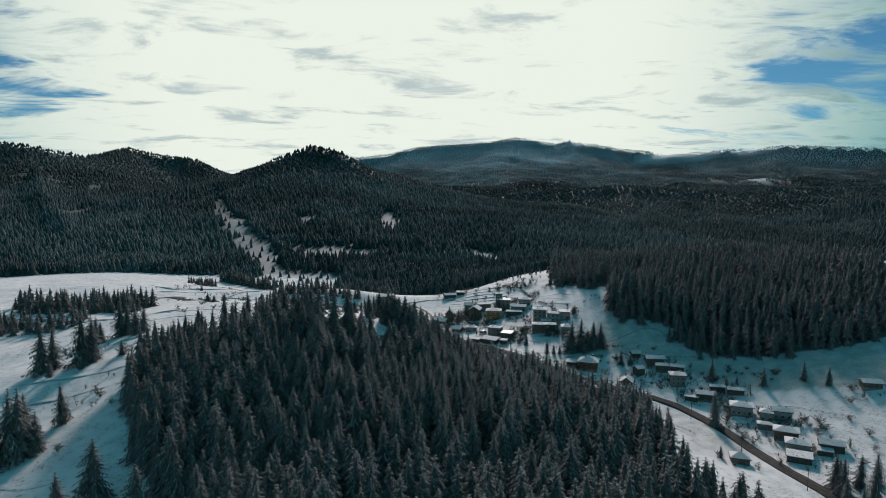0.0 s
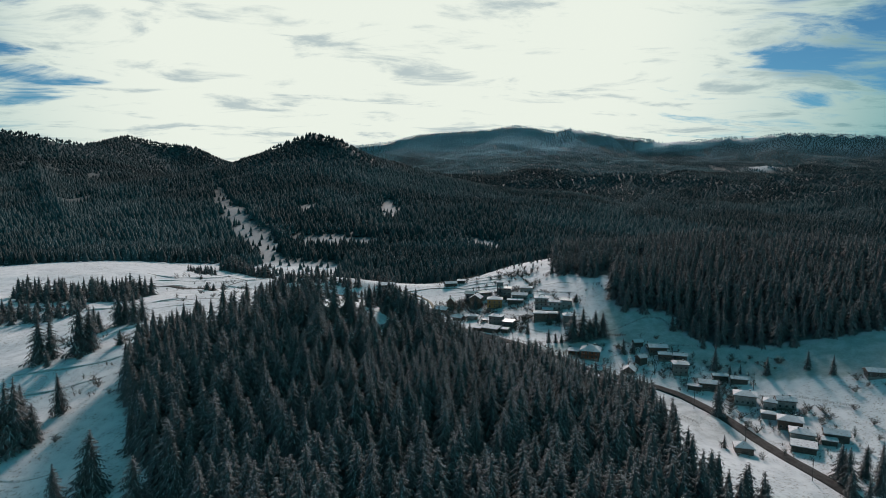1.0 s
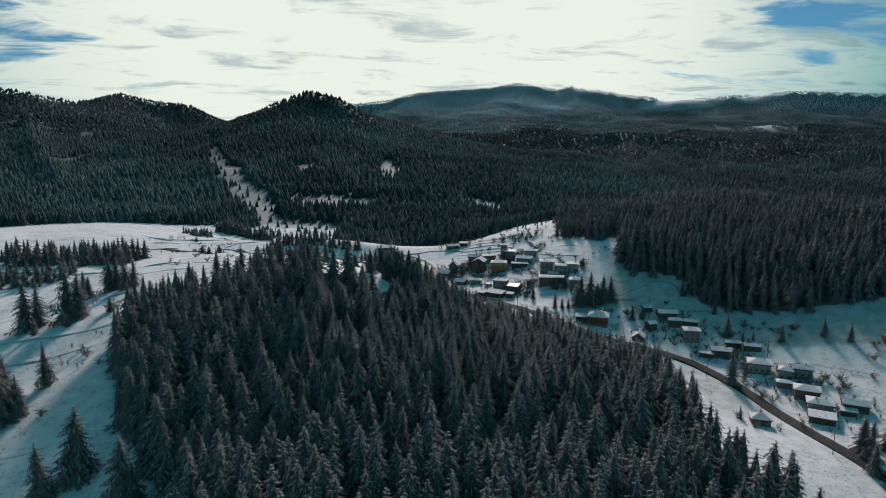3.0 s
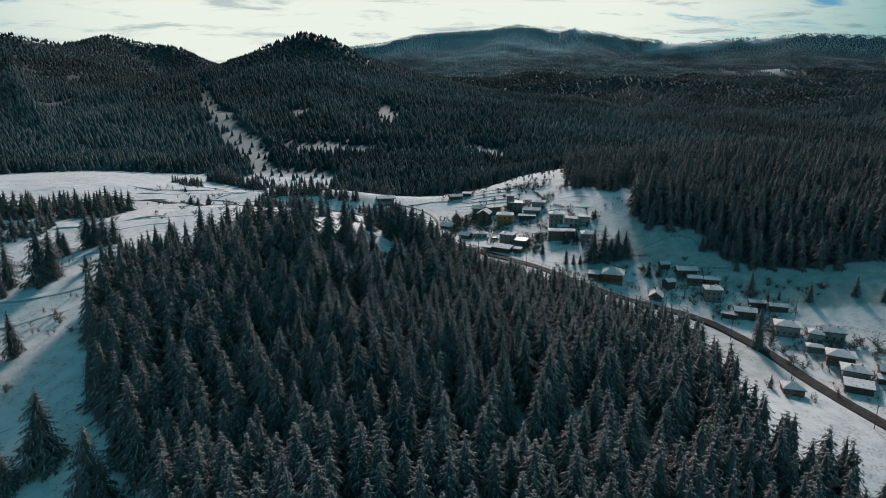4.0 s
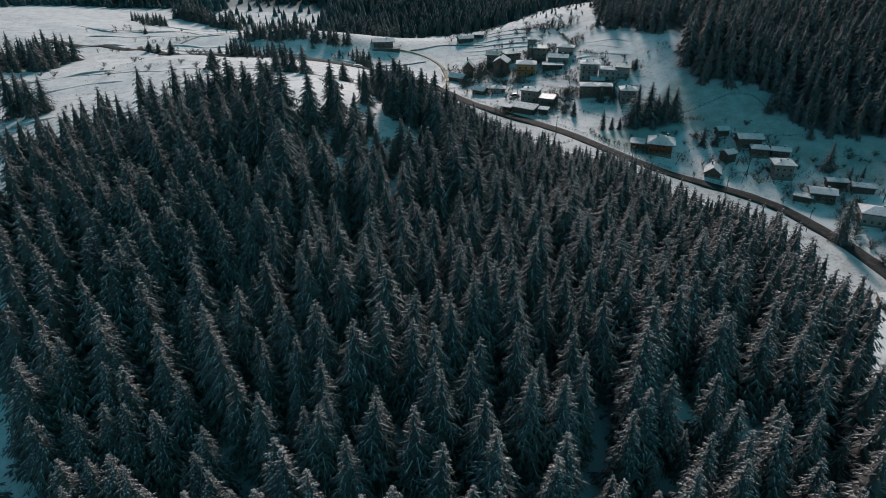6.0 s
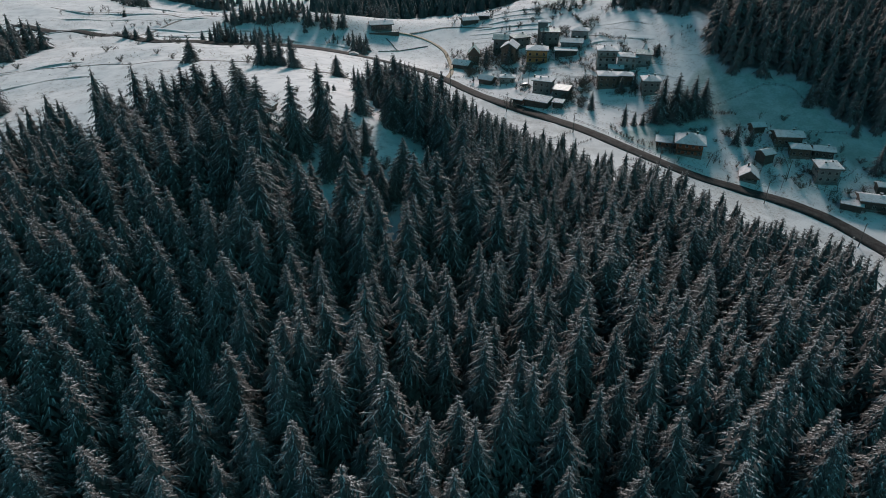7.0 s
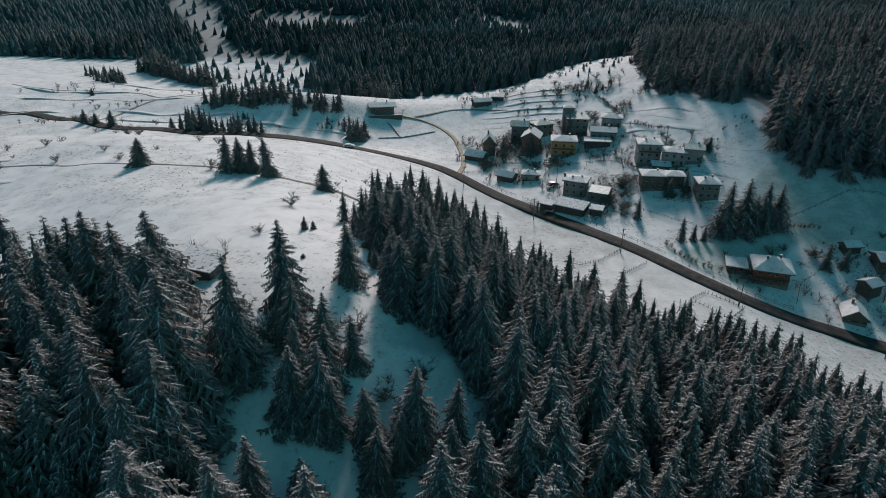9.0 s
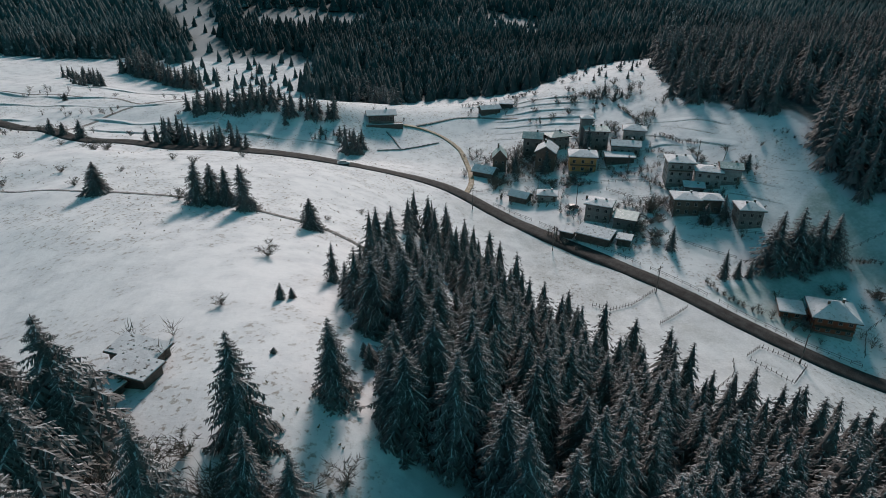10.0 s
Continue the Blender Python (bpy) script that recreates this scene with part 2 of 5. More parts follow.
M = {
    "ground": ground_material(),
    "needles": fabric("spruce_needles", (0.118, 0.115, 0.112), (0.152, 0.148, 0.144), 0.9, 0.8, 0.4, 9, per_object=0.35, gloss=0.1),
    "needles_wood": fabric("spruce_needles_in_the_wood", (0.118, 0.115, 0.112), (0.152, 0.148, 0.144), 0.25, 0.8, 0.4, 9, gloss=0.1),
    "twig_snow": fabric("snow_on_twigs", (0.40, 0.40, 0.405), (0.60, 0.60, 0.605), 1.4, 0.8, 0.3, 8, gloss=0.1),
    "bark": fabric("spruce_bark", (0.07, 0.055, 0.045), (0.13, 0.10, 0.08), 2.0, 0.9, 0.6, 12),
    "dry_grass": fabric("dry_grass_under_snow", (0.30, 0.28, 0.25), (0.66, 0.66, 0.67), 0.5, 0.9, 0.6, 6, second=(0.76, 0.77, 0.79), gloss=0.1),
    "patchy_snow": fabric("patchy_snow_on_boards", (0.78, 0.78, 0.80), (0.60, 0.60, 0.62), 0.6, 0.85, 0.5, 4, second=(0.13, 0.11, 0.09)),
    "straw": fabric("dry_straw", (0.17, 0.13, 0.08), (0.30, 0.24, 0.16), 1.5, 0.9, 0.2, 6, gloss=0.1),
    "twig": fabric("bare_twigs", (0.10, 0.085, 0.07), (0.20, 0.18, 0.16), 2.0, 0.9, 0.4, 9),
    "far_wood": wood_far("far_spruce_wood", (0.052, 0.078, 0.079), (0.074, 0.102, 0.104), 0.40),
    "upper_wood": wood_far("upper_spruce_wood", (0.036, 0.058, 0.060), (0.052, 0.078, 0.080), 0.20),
    # paler, bluer tones for the far slopes: distance haze painted in with the frost
    "hazed_frost_wood": wood_far("hazed_frost_spruce_wood", (0.12, 0.175, 0.185), (0.16, 0.225, 0.235), 0.3, 0.9, 210, 350),
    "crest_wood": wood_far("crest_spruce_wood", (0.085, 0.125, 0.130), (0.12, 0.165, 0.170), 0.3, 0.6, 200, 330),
    "roof_snow": fabric("snow_on_roofs", (0.74, 0.74, 0.76), (0.58, 0.59, 0.61), 0.5, 0.8, 0.5, 3, second=(0.42, 0.41, 0.40)),
    "tiles": fabric("dark_roof_boards", (0.09, 0.065, 0.055), (0.16, 0.11, 0.09), 1.5, 0.8, 0.5, 9),
    "green_sheet": fabric("green_sheet_roof", (0.22, 0.34, 0.32), (0.40, 0.50, 0.48), 0.8, 0.55, 0.2, 6, second=(0.75, 0.78, 0.8)),
    "plaster": fabric("pale_plaster", (0.26, 0.25, 0.24), (0.40, 0.385, 0.365), 0.7, 0.9, 0.2, 9),
    "grey_plaster": fabric("grey_plaster", (0.17, 0.165, 0.16), (0.26, 0.25, 0.24), 0.7, 0.9, 0.2, 9),
    "ochre": fabric("ochre_plaster", (0.42, 0.22, 0.085), (0.52, 0.30, 0.12), 0.8, 0.9, 0.2, 9),
    "orange": fabric("orange_stained_logs", (0.20, 0.06, 0.03), (0.29, 0.095, 0.045), 1.0, 0.75, 0.5, 6),
    "brown": fabric("brown_boards", (0.10, 0.072, 0.055), (0.18, 0.13, 0.10), 1.2, 0.8, 0.5, 8),
    "dark_boards": fabric("weathered_dark_boards", (0.07, 0.058, 0.05), (0.13, 0.11, 0.095), 1.2, 0.85, 0.6, 8),
    "stone": fabric("field_stone", (0.15, 0.145, 0.135), (0.27, 0.26, 0.245), 1.6, 0.9, 0.8, 5),
    "glass": fabric("dark_window_glass", (0.02, 0.025, 0.03), (0.04, 0.045, 0.05), 0.6, 0.12, 0.02, 3),
    "frame": fabric("window_frame_wood", (0.30, 0.27, 0.24), (0.42, 0.38, 0.34), 2.0, 0.7, 0.2, 9),
    "asphalt": fabric("wet_asphalt", (0.030, 0.028, 0.027), (0.065, 0.064, 0.063), 0.5, 0.9, 0.3, 20, gloss=0.15),
    "mud": fabric("muddy_gravel", (0.17, 0.13, 0.07), (0.34, 0.27, 0.17), 0.6, 0.8, 0.5, 6, second=(0.55, 0.52, 0.46)),
    "earth": fabric("trodden_earth", (0.13, 0.12, 0.11), (0.25, 0.235, 0.22), 0.8, 0.9, 0.5, 6, second=(0.78, 0.78, 0.79)),
    "pole": fabric("grey_pole_wood", (0.08, 0.072, 0.065), (0.14, 0.125, 0.115), 2.0, 0.9, 0.4, 9),
    "steel": fabric("dull_steel", (0.30, 0.31, 0.32), (0.42, 0.43, 0.44), 2.0, 0.45, 0.1, 9, metal=0.8),
    "car_white": fabric("white_car_paint", (0.50, 0.50, 0.51), (0.58, 0.58, 0.59), 0.6, 0.55, 0.02, 5, gloss=0.3),
    "car_dark": fabric("dark_car_paint", (0.03, 0.035, 0.045), (0.05, 0.055, 0.065), 0.6, 0.3, 0.02, 5),
    "rubber": fabric("tyre_rubber", (0.02, 0.02, 0.02), (0.035, 0.035, 0.035), 3.0, 0.85, 0.2, 9),
}


# ---- the shape of the land ----
# gentle landforms of the near valley: centre, half widths, height
HILLS = [
    (0.0, 236.4, 51.5, 65.4, 16.8), (29.0, 157.6, 75.1, 139.2, 32.8), (-274, 505, 216.5, 311, 35.5),
    (155, 390, 37.4, 57.0, 11.1), (302.6, 403.9, 171.8, 220.1, 52.1), (404.5, 479.4, 59.4, 170.5, 19.2),
    (136.1, 513.4, 85, 136, 25.9), (-54.8, 314.5, 110.5, 150.5, 35.2), (280.6, 595.8, 72.6, 109.0, 19.5),
    (33.2, 306.0, 32, 110.8, -12.6), (133.0, 172, 80.6, 77.0, 17.9), (-144.8, 89, 137.4, 118.4, -5.0),
    (144.6, 110.9, 97.9, 216.5, -29.6), (-28.2, 502.8, 97.9, 32, 11.8), (14.1, 211, 38.4, 32, -12.4), (-38, 482, 50, 14, 5.0), (-30, 438, 42, 18, -5.0),
]
# crest lines of the mountains: slope of the flanks, then points along the crest
RIDGES = ([(0.21, [(-1875, 1625, 288), (-1046, 1852, 250), (-979, 1890, 239), (-892, 2000, 219), (-900, 2336, 268), (-770, 2316, 241), (-655, 2286, 226), (-500, 2150, 140)]),
    (0.23, [(-421, 1830, 122), (-302, 1752, 198), (-189, 1718, 236), (-116, 1661, 214), (-28, 1566, 156), (50, 1440, 108), (140, 1309, 68), (231, 1168, 22)]),
    (0.20, [(-378, 3609, 280), (32, 3629, 334), (196, 3686, 380), (629, 3700, 414), (764, 3675, 439), (995, 3619, 398), (1078, 3595, 419), (1268, 3399, 360)])] + [(0.20, [(1268, 3399, 360), (1460, 3184, 315), (1664, 3224, 329), (1874, 3106, 341), (2024, 3011, 349), (2335, 2776, 319), (2875, 2375, 300)]),
    (0.34, [(-189, 1700, 190), (-150, 1380, 120), (-95, 1080, 62), (-40, 860, 26), (10, 700, 2)]),
    (0.34, [(-979, 1880, 200), (-720, 1400, 118), (-520, 1060, 62), (-360, 820, 24), (-270, 690, 4)]),
    (0.34, [(-600, 2250, 150), (-420, 1500, 92), (-330, 1250, 58), (-290, 1120, 34)]),
    (0.30, [(762, 1986, 120), (640, 1480, 66), (500, 1100, 36), (400, 860, 14)])] + [(0.30, [(301, 1980, 84), (260, 1500, 52), (215, 1150, 26), (190, 960, 8)]),
    (0.15, [(301, 1980, 98), (506, 2002, 120), (762, 1986, 139), (994, 1881, 119), (1121, 1659, 100), (1214, 1432, 85), (1375, 1125, 75)])])
_rs = np.random.RandomState(5)
_TAB = _rs.rand(256, 256)


def wave(x, y, size, seed=0):
    """Smooth value noise between -1 and 1, with lumps of about that size."""
    x, y = np.asarray(x, float), np.asarray(y, float)
    u, v = (0.83 * x + 0.56 * y) / size + 17.3 * seed, (0.83 * y - 0.56 * x) / size + 9.1 * seed
    i, j = np.floor(u).astype(int), np.floor(v).astype(int)
    a, b = u - i, v - j
    a, b = a * a * (3 - 2 * a), b * b * (3 - 2 * b)
    t = lambda p, q: _TAB[p % 256, q % 256]
    return 2 * ((t(i, j) * (1 - a) + t(i + 1, j) * a) * (1 - b) + (t(i, j + 1) * (1 - a) + t(i + 1, j + 1) * a) * b) - 1


def crest_distance(x, y, line):
    """The height that a crest line with flanks of a given slope has at each place."""
    slope, pts = line
    best = np.full(np.shape(x), -1e9)
    for (ax, ay, az), (bx, by, bz) in zip(pts, pts[1:]):
        dx, dy = bx - ax, by - ay
        s = np.clip(((x - ax) * dx + (y - ay) * dy) / (dx * dx + dy * dy), 0, 1)
        d = np.hypot(x - ax - s * dx, y - ay - s * dy)
        top = az + s * (bz - az)
        steep = 0.42 * np.maximum(top, 15)
        best = np.maximum(best, top - steep * (1 - np.exp(-d / (2 * steep))) - 0.5 * slope * d)
    return best


def along(x, y, line):
    """How far each place lies from a crest line."""
    best = np.full(np.shape(x), 1e9)
    for (ax, ay, az), (bx, by, bz) in zip(line[1], line[1][1:]):
        dx, dy = bx - ax, by - ay
        s = np.clip(((x - ax) * dx + (y - ay) * dy) / (dx * dx + dy * dy), 0, 1)
        best = np.minimum(best, np.hypot(x - ax - s * dx, y - ay - s * dy))
    return best


def land(x, y):
    """Height of the ground."""
    x, y = np.asarray(x, float), np.asarray(y, float)
    z = np.full(x.shape, -5.2)
    for cx, cy, sx, sy, h in HILLS:
        z = z + h * np.exp(-((x - cx) / sx) ** 2 - ((y - cy) / sy) ** 2)
    m = np.full(x.shape, -75.0)
    crest = np.full(x.shape, 1e9)
    for line in RIDGES:
        m = np.maximum(m, crest_distance(x, y, line))
        crest = np.minimum(crest, along(x, y, line))
    rear = np.clip((y - 2150) / 650, 0, 1)
    spur = 44 * (0.5 - np.abs(wave(x, y, 300, 1))) + 22 * (0.4 - np.abs(wave(x, y, 130, 2))) + 4 * wave(x, y, 48, 3)
    gully = 30 * (0.5 - np.abs(wave(0.83 * x - 0.17 * y, 0.83 * 0.34 * y + 0.19 * x, 150, 14))) * np.clip((y - 620) / 250, 0, 1) * (1 - rear)
    spur = spur + gully
    m = m + np.clip((m + 10) / 60, 0, 1) * (1 - 0.45 * rear) * spur * (1 - np.exp(-(crest / 260) ** 2)) + 10 * rear
    far = np.maximum(z, m) + 8 * np.log1p(np.exp(-np.abs(z - m) / 8))
    near = np.clip((1100 - y) / 350, 0, 1)
    roll = np.clip((-x - 48) / 40, 0, 1) * np.clip((y - 140) / 60, 0, 1) * np.clip((620 - y) / 80, 0, 1)
    far = far + roll * (1.7 * wave(x, y, 36, 7) + 0.7 * wave(x, y, 15, 8))
    far = far + 0.22 * wave(x, y, 17, 4) + 0.5 * wave(x, y, 43, 6) * near + 0.12 * wave(x, y, 5.5, 5) * near
    return far


# ---- mesh helpers ----
def mesh_from(name, verts, tris, mats, slots=None):
    """A mesh from arrays of places and triangles."""
    me = bpy.data.meshes.new(name)
    v, f = np.asarray(verts, np.float32), np.asarray(tris, np.int32)
    me.vertices.add(len(v))
    me.vertices.foreach_set("co", v.ravel())
    me.loops.add(f.size)
    me.loops.foreach_set("vertex_index", f.ravel())
    me.polygons.add(len(f))
    me.polygons.foreach_set("loop_start", np.arange(0, f.size, 3, dtype=np.int32))
    if slots is not None:
        me.polygons.foreach_set("material_index", np.asarray(slots, np.int32))
    for m in mats:
        me.materials.append(m)
    me.update(calc_edges=True)
    return me


def part(name, bm, material, parent, label=""):
    """One bmesh as one mesh object under a thing or a part."""
    me = bpy.data.meshes.new(name)
    bmesh.ops.recalc_face_normals(bm, faces=bm.faces[:])
    bm.to_mesh(me)
    bm.free()
    me.materials.append(material)
    ob = new(name, me)
    ob.parent = parent
    return tagged(ob, label)


def piece(name, me, parent, m=None, label=""):
    """A part on a mesh that other parts share."""
    ob = new(name, me)
    ob.parent = parent
    if m is not None:
        ob.matrix_basis = m
    return tagged(ob, label)


def box(bm, x0, x1, y0, y1, z0, z1):
    vs = [bm.verts.new(c) for c in ((x0, y0, z0), (x1, y0, z0), (x1, y1, z0), (x0, y1, z0), (x0, y0, z1), (x1, y0, z1), (x1, y1, z1), (x0, y1, z1))]
    for f in ((0, 3, 2, 1), (4, 5, 6, 7), (0, 1, 5, 4), (1, 2, 6, 5), (2, 3, 7, 6), (3, 0, 4, 7)):
        bm.faces.new([vs[i] for i in f])


def boxed(*dims):
    bm = bmesh.new()
    box(bm, *dims)
    return bm


def rod(bm, a, b, ra, rb, n=6):
    a, b = Vector(a), Vector(b)
    q = (b - a).to_track_quat("Z", "Y")
    rings = [[bm.verts.new(p + q @ Vector((r * math.cos(k * math.tau / n), r * math.sin(k * math.tau / n), 0))) for k in range(n)] for p, r in ((a, ra), (b, rb))]
    for k in range(n):
        bm.faces.new((rings[0][k], rings[0][(k + 1) % n], rings[1][(k + 1) % n], rings[1][k]))
    bm.faces.new(rings[0][::-1])
    bm.faces.new(rings[1])


def inside(poly, x, y):
    """Whether places lie in a polygon."""
    x, y = np.asarray(x), np.asarray(y)
    r = np.zeros(x.shape, bool)
    for (ax, ay), (bx, by) in zip(poly, poly[1:] + poly[:1]):
        c = ((ay > y) != (by > y)) & (x < (bx - ax) * (y - ay) / (by - ay + 1e-9) + ax)
        r ^= c
    return r


def zland(x, y):
    return float(land(np.array([x]), np.array([y]))[0])


# ---- the ground, one sheet ----
FOREST = [(-46, 150), (-60, 170), (-75, 190), (-85, 215), (-98, 240), (-95, 262), (-75, 270), (-50, 262), (-31, 251), (-20, 238), (-8, 238),
          (0, 246), (-2, 258), (-1, 268), (-6, 275), (-11, 281), (-11, 288), (-5, 300), (0, 320), (3, 338), (7, 352), (14, 357), (22, 347), (28, 330), (34, 318),
          (40, 308), (47, 301), (56, 295), (66, 288), (79, 279), (92, 264), (103, 246), (96, 206), (86, 175), (88, 161), (100, 156), (109, 135), (113, 112), (104, 94), (86, 99), (70, 84), (52, 90), (34, 78), (12, 88), (-8, 80), (-22, 93), (-38, 90), (-46, 110)]
EAST_WOOD = [(137, 372), (139, 361), (150, 357), (166, 347), (162, 328), (174, 315), (195, 304), (235, 292), (300, 290), (345, 330), (345, 470),
             (270, 575), (190, 600), (152, 545), (136, 505), (123, 460), (127, 447), (134, 424), (146, 411), (144, 396), (142, 380)]
# clearings on the mountains: centre, half widths
CLEARINGS = [(10, 1030, 20, 100), (-50, 792, 60, 36), (123, 792, 30, 42), (-123, 1050, 18, 40), (1561, 2530, 35, 50), (-572, 1260, 20, 50),
             (1500, 3195, 170, 40), (1900, 3100, 120, 40), (1130, 3560, 60, 50), (-80, 622, 36, 56), (-715, 1640, 16, 40), (215, 640, 20, 26)]
# the cleared strip down the mountain: place and half width
STRIP = [(-396, 1504, 3), (-330, 1300, 6), (-276, 1117, 13), (-240, 1010, 20), (-209, 919, 20), (-190, 880, 9), (-173, 838, 26), (-150, 770, 22), (-128, 708, 14), (-107, 619, 9)]


def clearing(x, y):
    c = np.zeros(np.shape(x))
    n = 0.35 * wave(x, y, 22, 11) + 0.25 * wave(x, y, 60, 12)
    for cx, cy, rx, ry in CLEARINGS:
        c = np.maximum(c, 1.3 - np.hypot((x - cx) / rx, (y - cy) / ry) + n)
    for (ax, ay, aw), (bx, by, bw) in zip(STRIP, STRIP[1:]):
        dx, dy = bx - ax, by - ay
        s = np.clip(((x - ax) * dx + (y - ay) * dy) / (dx * dx + dy * dy), 0, 1)
        c = np.maximum(c, 1.3 - np.hypot(x - ax - s * dx, y - ay - s * dy) / (aw + s * (bw - aw)) + n)
    return c > 0.3


def mountain(x, y):
    m = np.full(np.shape(x), -75.0)
    for line in RIDGES:
        m = np.maximum(m, crest_distance(x, y, line))
    return m


def wooded(x, y):
    """Whether a place on the mountains is under trees."""
    return (y > 545 + 95 * np.clip(-x / 150, 0, 1) + 14 * wave(x, y, 45, 13)) & ~clearing(x, y)


def stretch(lo, hi, step, end_lo, end_hi, grow, most):
    a = list(np.arange(lo, hi + 0.01, step))
    s = step
    while a[-1] < end_hi:
        s = min(s * grow, most)
        a.append(a[-1] + s)
    s = step
    while a[0] > end_lo:
        s = min(s * grow, most)
        a.insert(0, a[0] - s)
    return np.array(a)


# the field below the eastern wood whose shade is painted into the snow
SHADED_FIELD = [(84, 333), (104, 343), (125, 364), (143, 378), (166, 350), (176, 318), (240, 296), (300, 290), (290, 262), (222, 262), (176, 282), (158, 306), (140, 330), (122, 334), (112, 326), (102, 312), (90, 322)]


def ground():
    xs, ys = stretch(-180, 240, 2.7, -4200, 4400, 1.06, 60), stretch(90, 540, 2.7, -1500, 4600, 1.05, 45)
    gx, gy = np.meshgrid(xs, ys)
    z = land(gx, gy)
    nx, ny = len(xs), len(ys)
    i = (np.arange(ny - 1)[:, None] * nx + np.arange(nx - 1)).ravel()
    tris = np.concatenate([np.stack([i, i + 1, i + nx + 1], 1), np.stack([i, i + nx + 1, i + nx], 1)])
    me = mesh_from("ground", np.stack([gx.ravel(), gy.ravel(), z.ravel()], 1), tris, [M["ground"]])
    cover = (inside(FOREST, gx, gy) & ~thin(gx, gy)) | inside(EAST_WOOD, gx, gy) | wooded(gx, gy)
    # clearings on the near mountains get a darker tone: painted shade on their snow
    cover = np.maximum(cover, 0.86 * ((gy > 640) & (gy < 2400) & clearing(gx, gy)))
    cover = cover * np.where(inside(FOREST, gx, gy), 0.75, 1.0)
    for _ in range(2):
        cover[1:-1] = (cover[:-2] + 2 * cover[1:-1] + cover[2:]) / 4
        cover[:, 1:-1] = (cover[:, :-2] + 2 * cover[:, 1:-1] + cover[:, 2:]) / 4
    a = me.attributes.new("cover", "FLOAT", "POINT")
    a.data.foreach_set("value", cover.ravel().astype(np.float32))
    worn = 0.55 * inside([(46, 322), (62, 300), (84, 286), (104, 258), (108, 226), (150, 226), (146, 262), (120, 300), (86, 322), (60, 358), (30, 396), (18, 392)], gx, gy)
    worn = np.maximum(worn, 0.12 * inside([(30, 404), (60, 358), (92, 348), (118, 362), (118, 384), (104, 410), (96, 436), (60, 448), (36, 440)], gx, gy))
    for _ in range(3):
        worn[1:-1] = (worn[:-2] + 2 * worn[1:-1] + worn[2:]) / 4
        worn[:, 1:-1] = (worn[:, :-2] + 2 * worn[:, 1:-1] + worn[:, 2:]) / 4
    a = me.attributes.new("painted_field_shade", "FLOAT", "POINT")
    a.data.foreach_set("value", (1.0 * inside(SHADED_FIELD, gx, gy)).ravel().astype(np.float32))
    a = me.attributes.new("thin_snow", "FLOAT", "POINT")
    a.data.foreach_set("value", worn.ravel().astype(np.float32))
    me.polygons.foreach_set("use_smooth", np.ones(len(tris), bool))
    tagged(new("ground", me), "snow-covered meadows and dark forest floor of the valley", "ground", kind="structure")


GAP = [(0, 341, 0), (4, 334, 0), (9, 323, 0), (12.5, 309, 0), (12, 291, 0), (9, 277, 0)]


def thin(x, y):
    """The open gap in the wood below the meadow."""
    return (((x + 5) / 16) ** 2 + ((y - 228) / 15) ** 2 + 0.6 * wave(x, y, 8, 21) < 1) | (((x + 12) / 8) ** 2 + ((y - 224) / 13) ** 2 + 0.4 * wave(x, y, 7, 33) < 1) | (((x - 9) / 4.5) ** 2 + ((y - 226) / 12) ** 2 + 0.5 * wave(x, y, 7, 34) < 1) | (along(x, y, (0, GAP)) < 2.4 + 0.9 * wave(x, y, 7, 31))


ground()


def ribbon(name, pts, width, material, label, category, lift=0.07, across=4, kind="structure"):
    """A strip that lies on the ground along a smooth line, with a slightly uneven edge and turned-down sides."""
    p = np.array(pts, float)
    d = np.r_[0, np.cumsum(np.hypot(*np.diff(p, axis=0).T))]
    s = np.arange(0, d[-1], 2.0)
    c = np.stack([np.interp(s, d, p[:, 0]), np.interp(s, d, p[:, 1])], 1)
    for _ in range(12):
        c[1:-1] = (c[:-2] + 2 * c[1:-1] + c[2:]) / 4
    t = np.gradient(c, axis=0)
    t /= np.hypot(t[:, 0], t[:, 1])[:, None]
    n = np.stack([-t[:, 1], t[:, 0]], 1)
    verts = []
    offs = [-0.56, -0.5, -0.17, 0.17, 0.5, 0.56]
    for k, o in enumerate(offs):
        q = c + n * (o * width + 0.12 * wave(c[:, 0], c[:, 1], 3, 30 + k)[:, None] * (abs(o) > 0.4))
        mid = np.maximum.reduce([land(c[:, 0] + n[:, 0] * w, c[:, 1] + n[:, 1] * w) for w in (-width / 3, 0, width / 3)])
        z = np.maximum(land(q[:, 0], q[:, 1]), mid) + lift - (0.8 if abs(o) > 0.55 else 0)
        verts.append(np.stack([q[:, 0], q[:, 1], z], 1))
    v = np.stack(verts, 1).reshape(-1, 3)
    w = len(offs)
    i = (np.arange(len(c) - 1)[:, None] * w + np.arange(w - 1)).ravel()
    tris = np.concatenate([np.stack([i, i + w, i + w + 1], 1), np.stack([i, i + w + 1, i + 1], 1)])
    return tagged(new(name, mesh_from(name, v, tris, [material])), label, category, kind=kind)


ROAD = [(-190, 480), (-135, 452), (-108, 433), (-80, 416), (-45, 405), (-13, 402), (5, 408), (16, 408), (27, 400), (39.5, 383), (53, 364), (64.5, 348), (74.5, 334),
        (83, 321), (92, 311), (102, 304), (114, 298), (127, 290), (138, 277), (145, 256), (147, 235), (148, 214), (152, 191), (158, 160), (162, 110), (160, 40)]
ribbon("road", ROAD, 5.6, M["asphalt"], "wet dark asphalt road through the snowy valley", "road", 0.14)
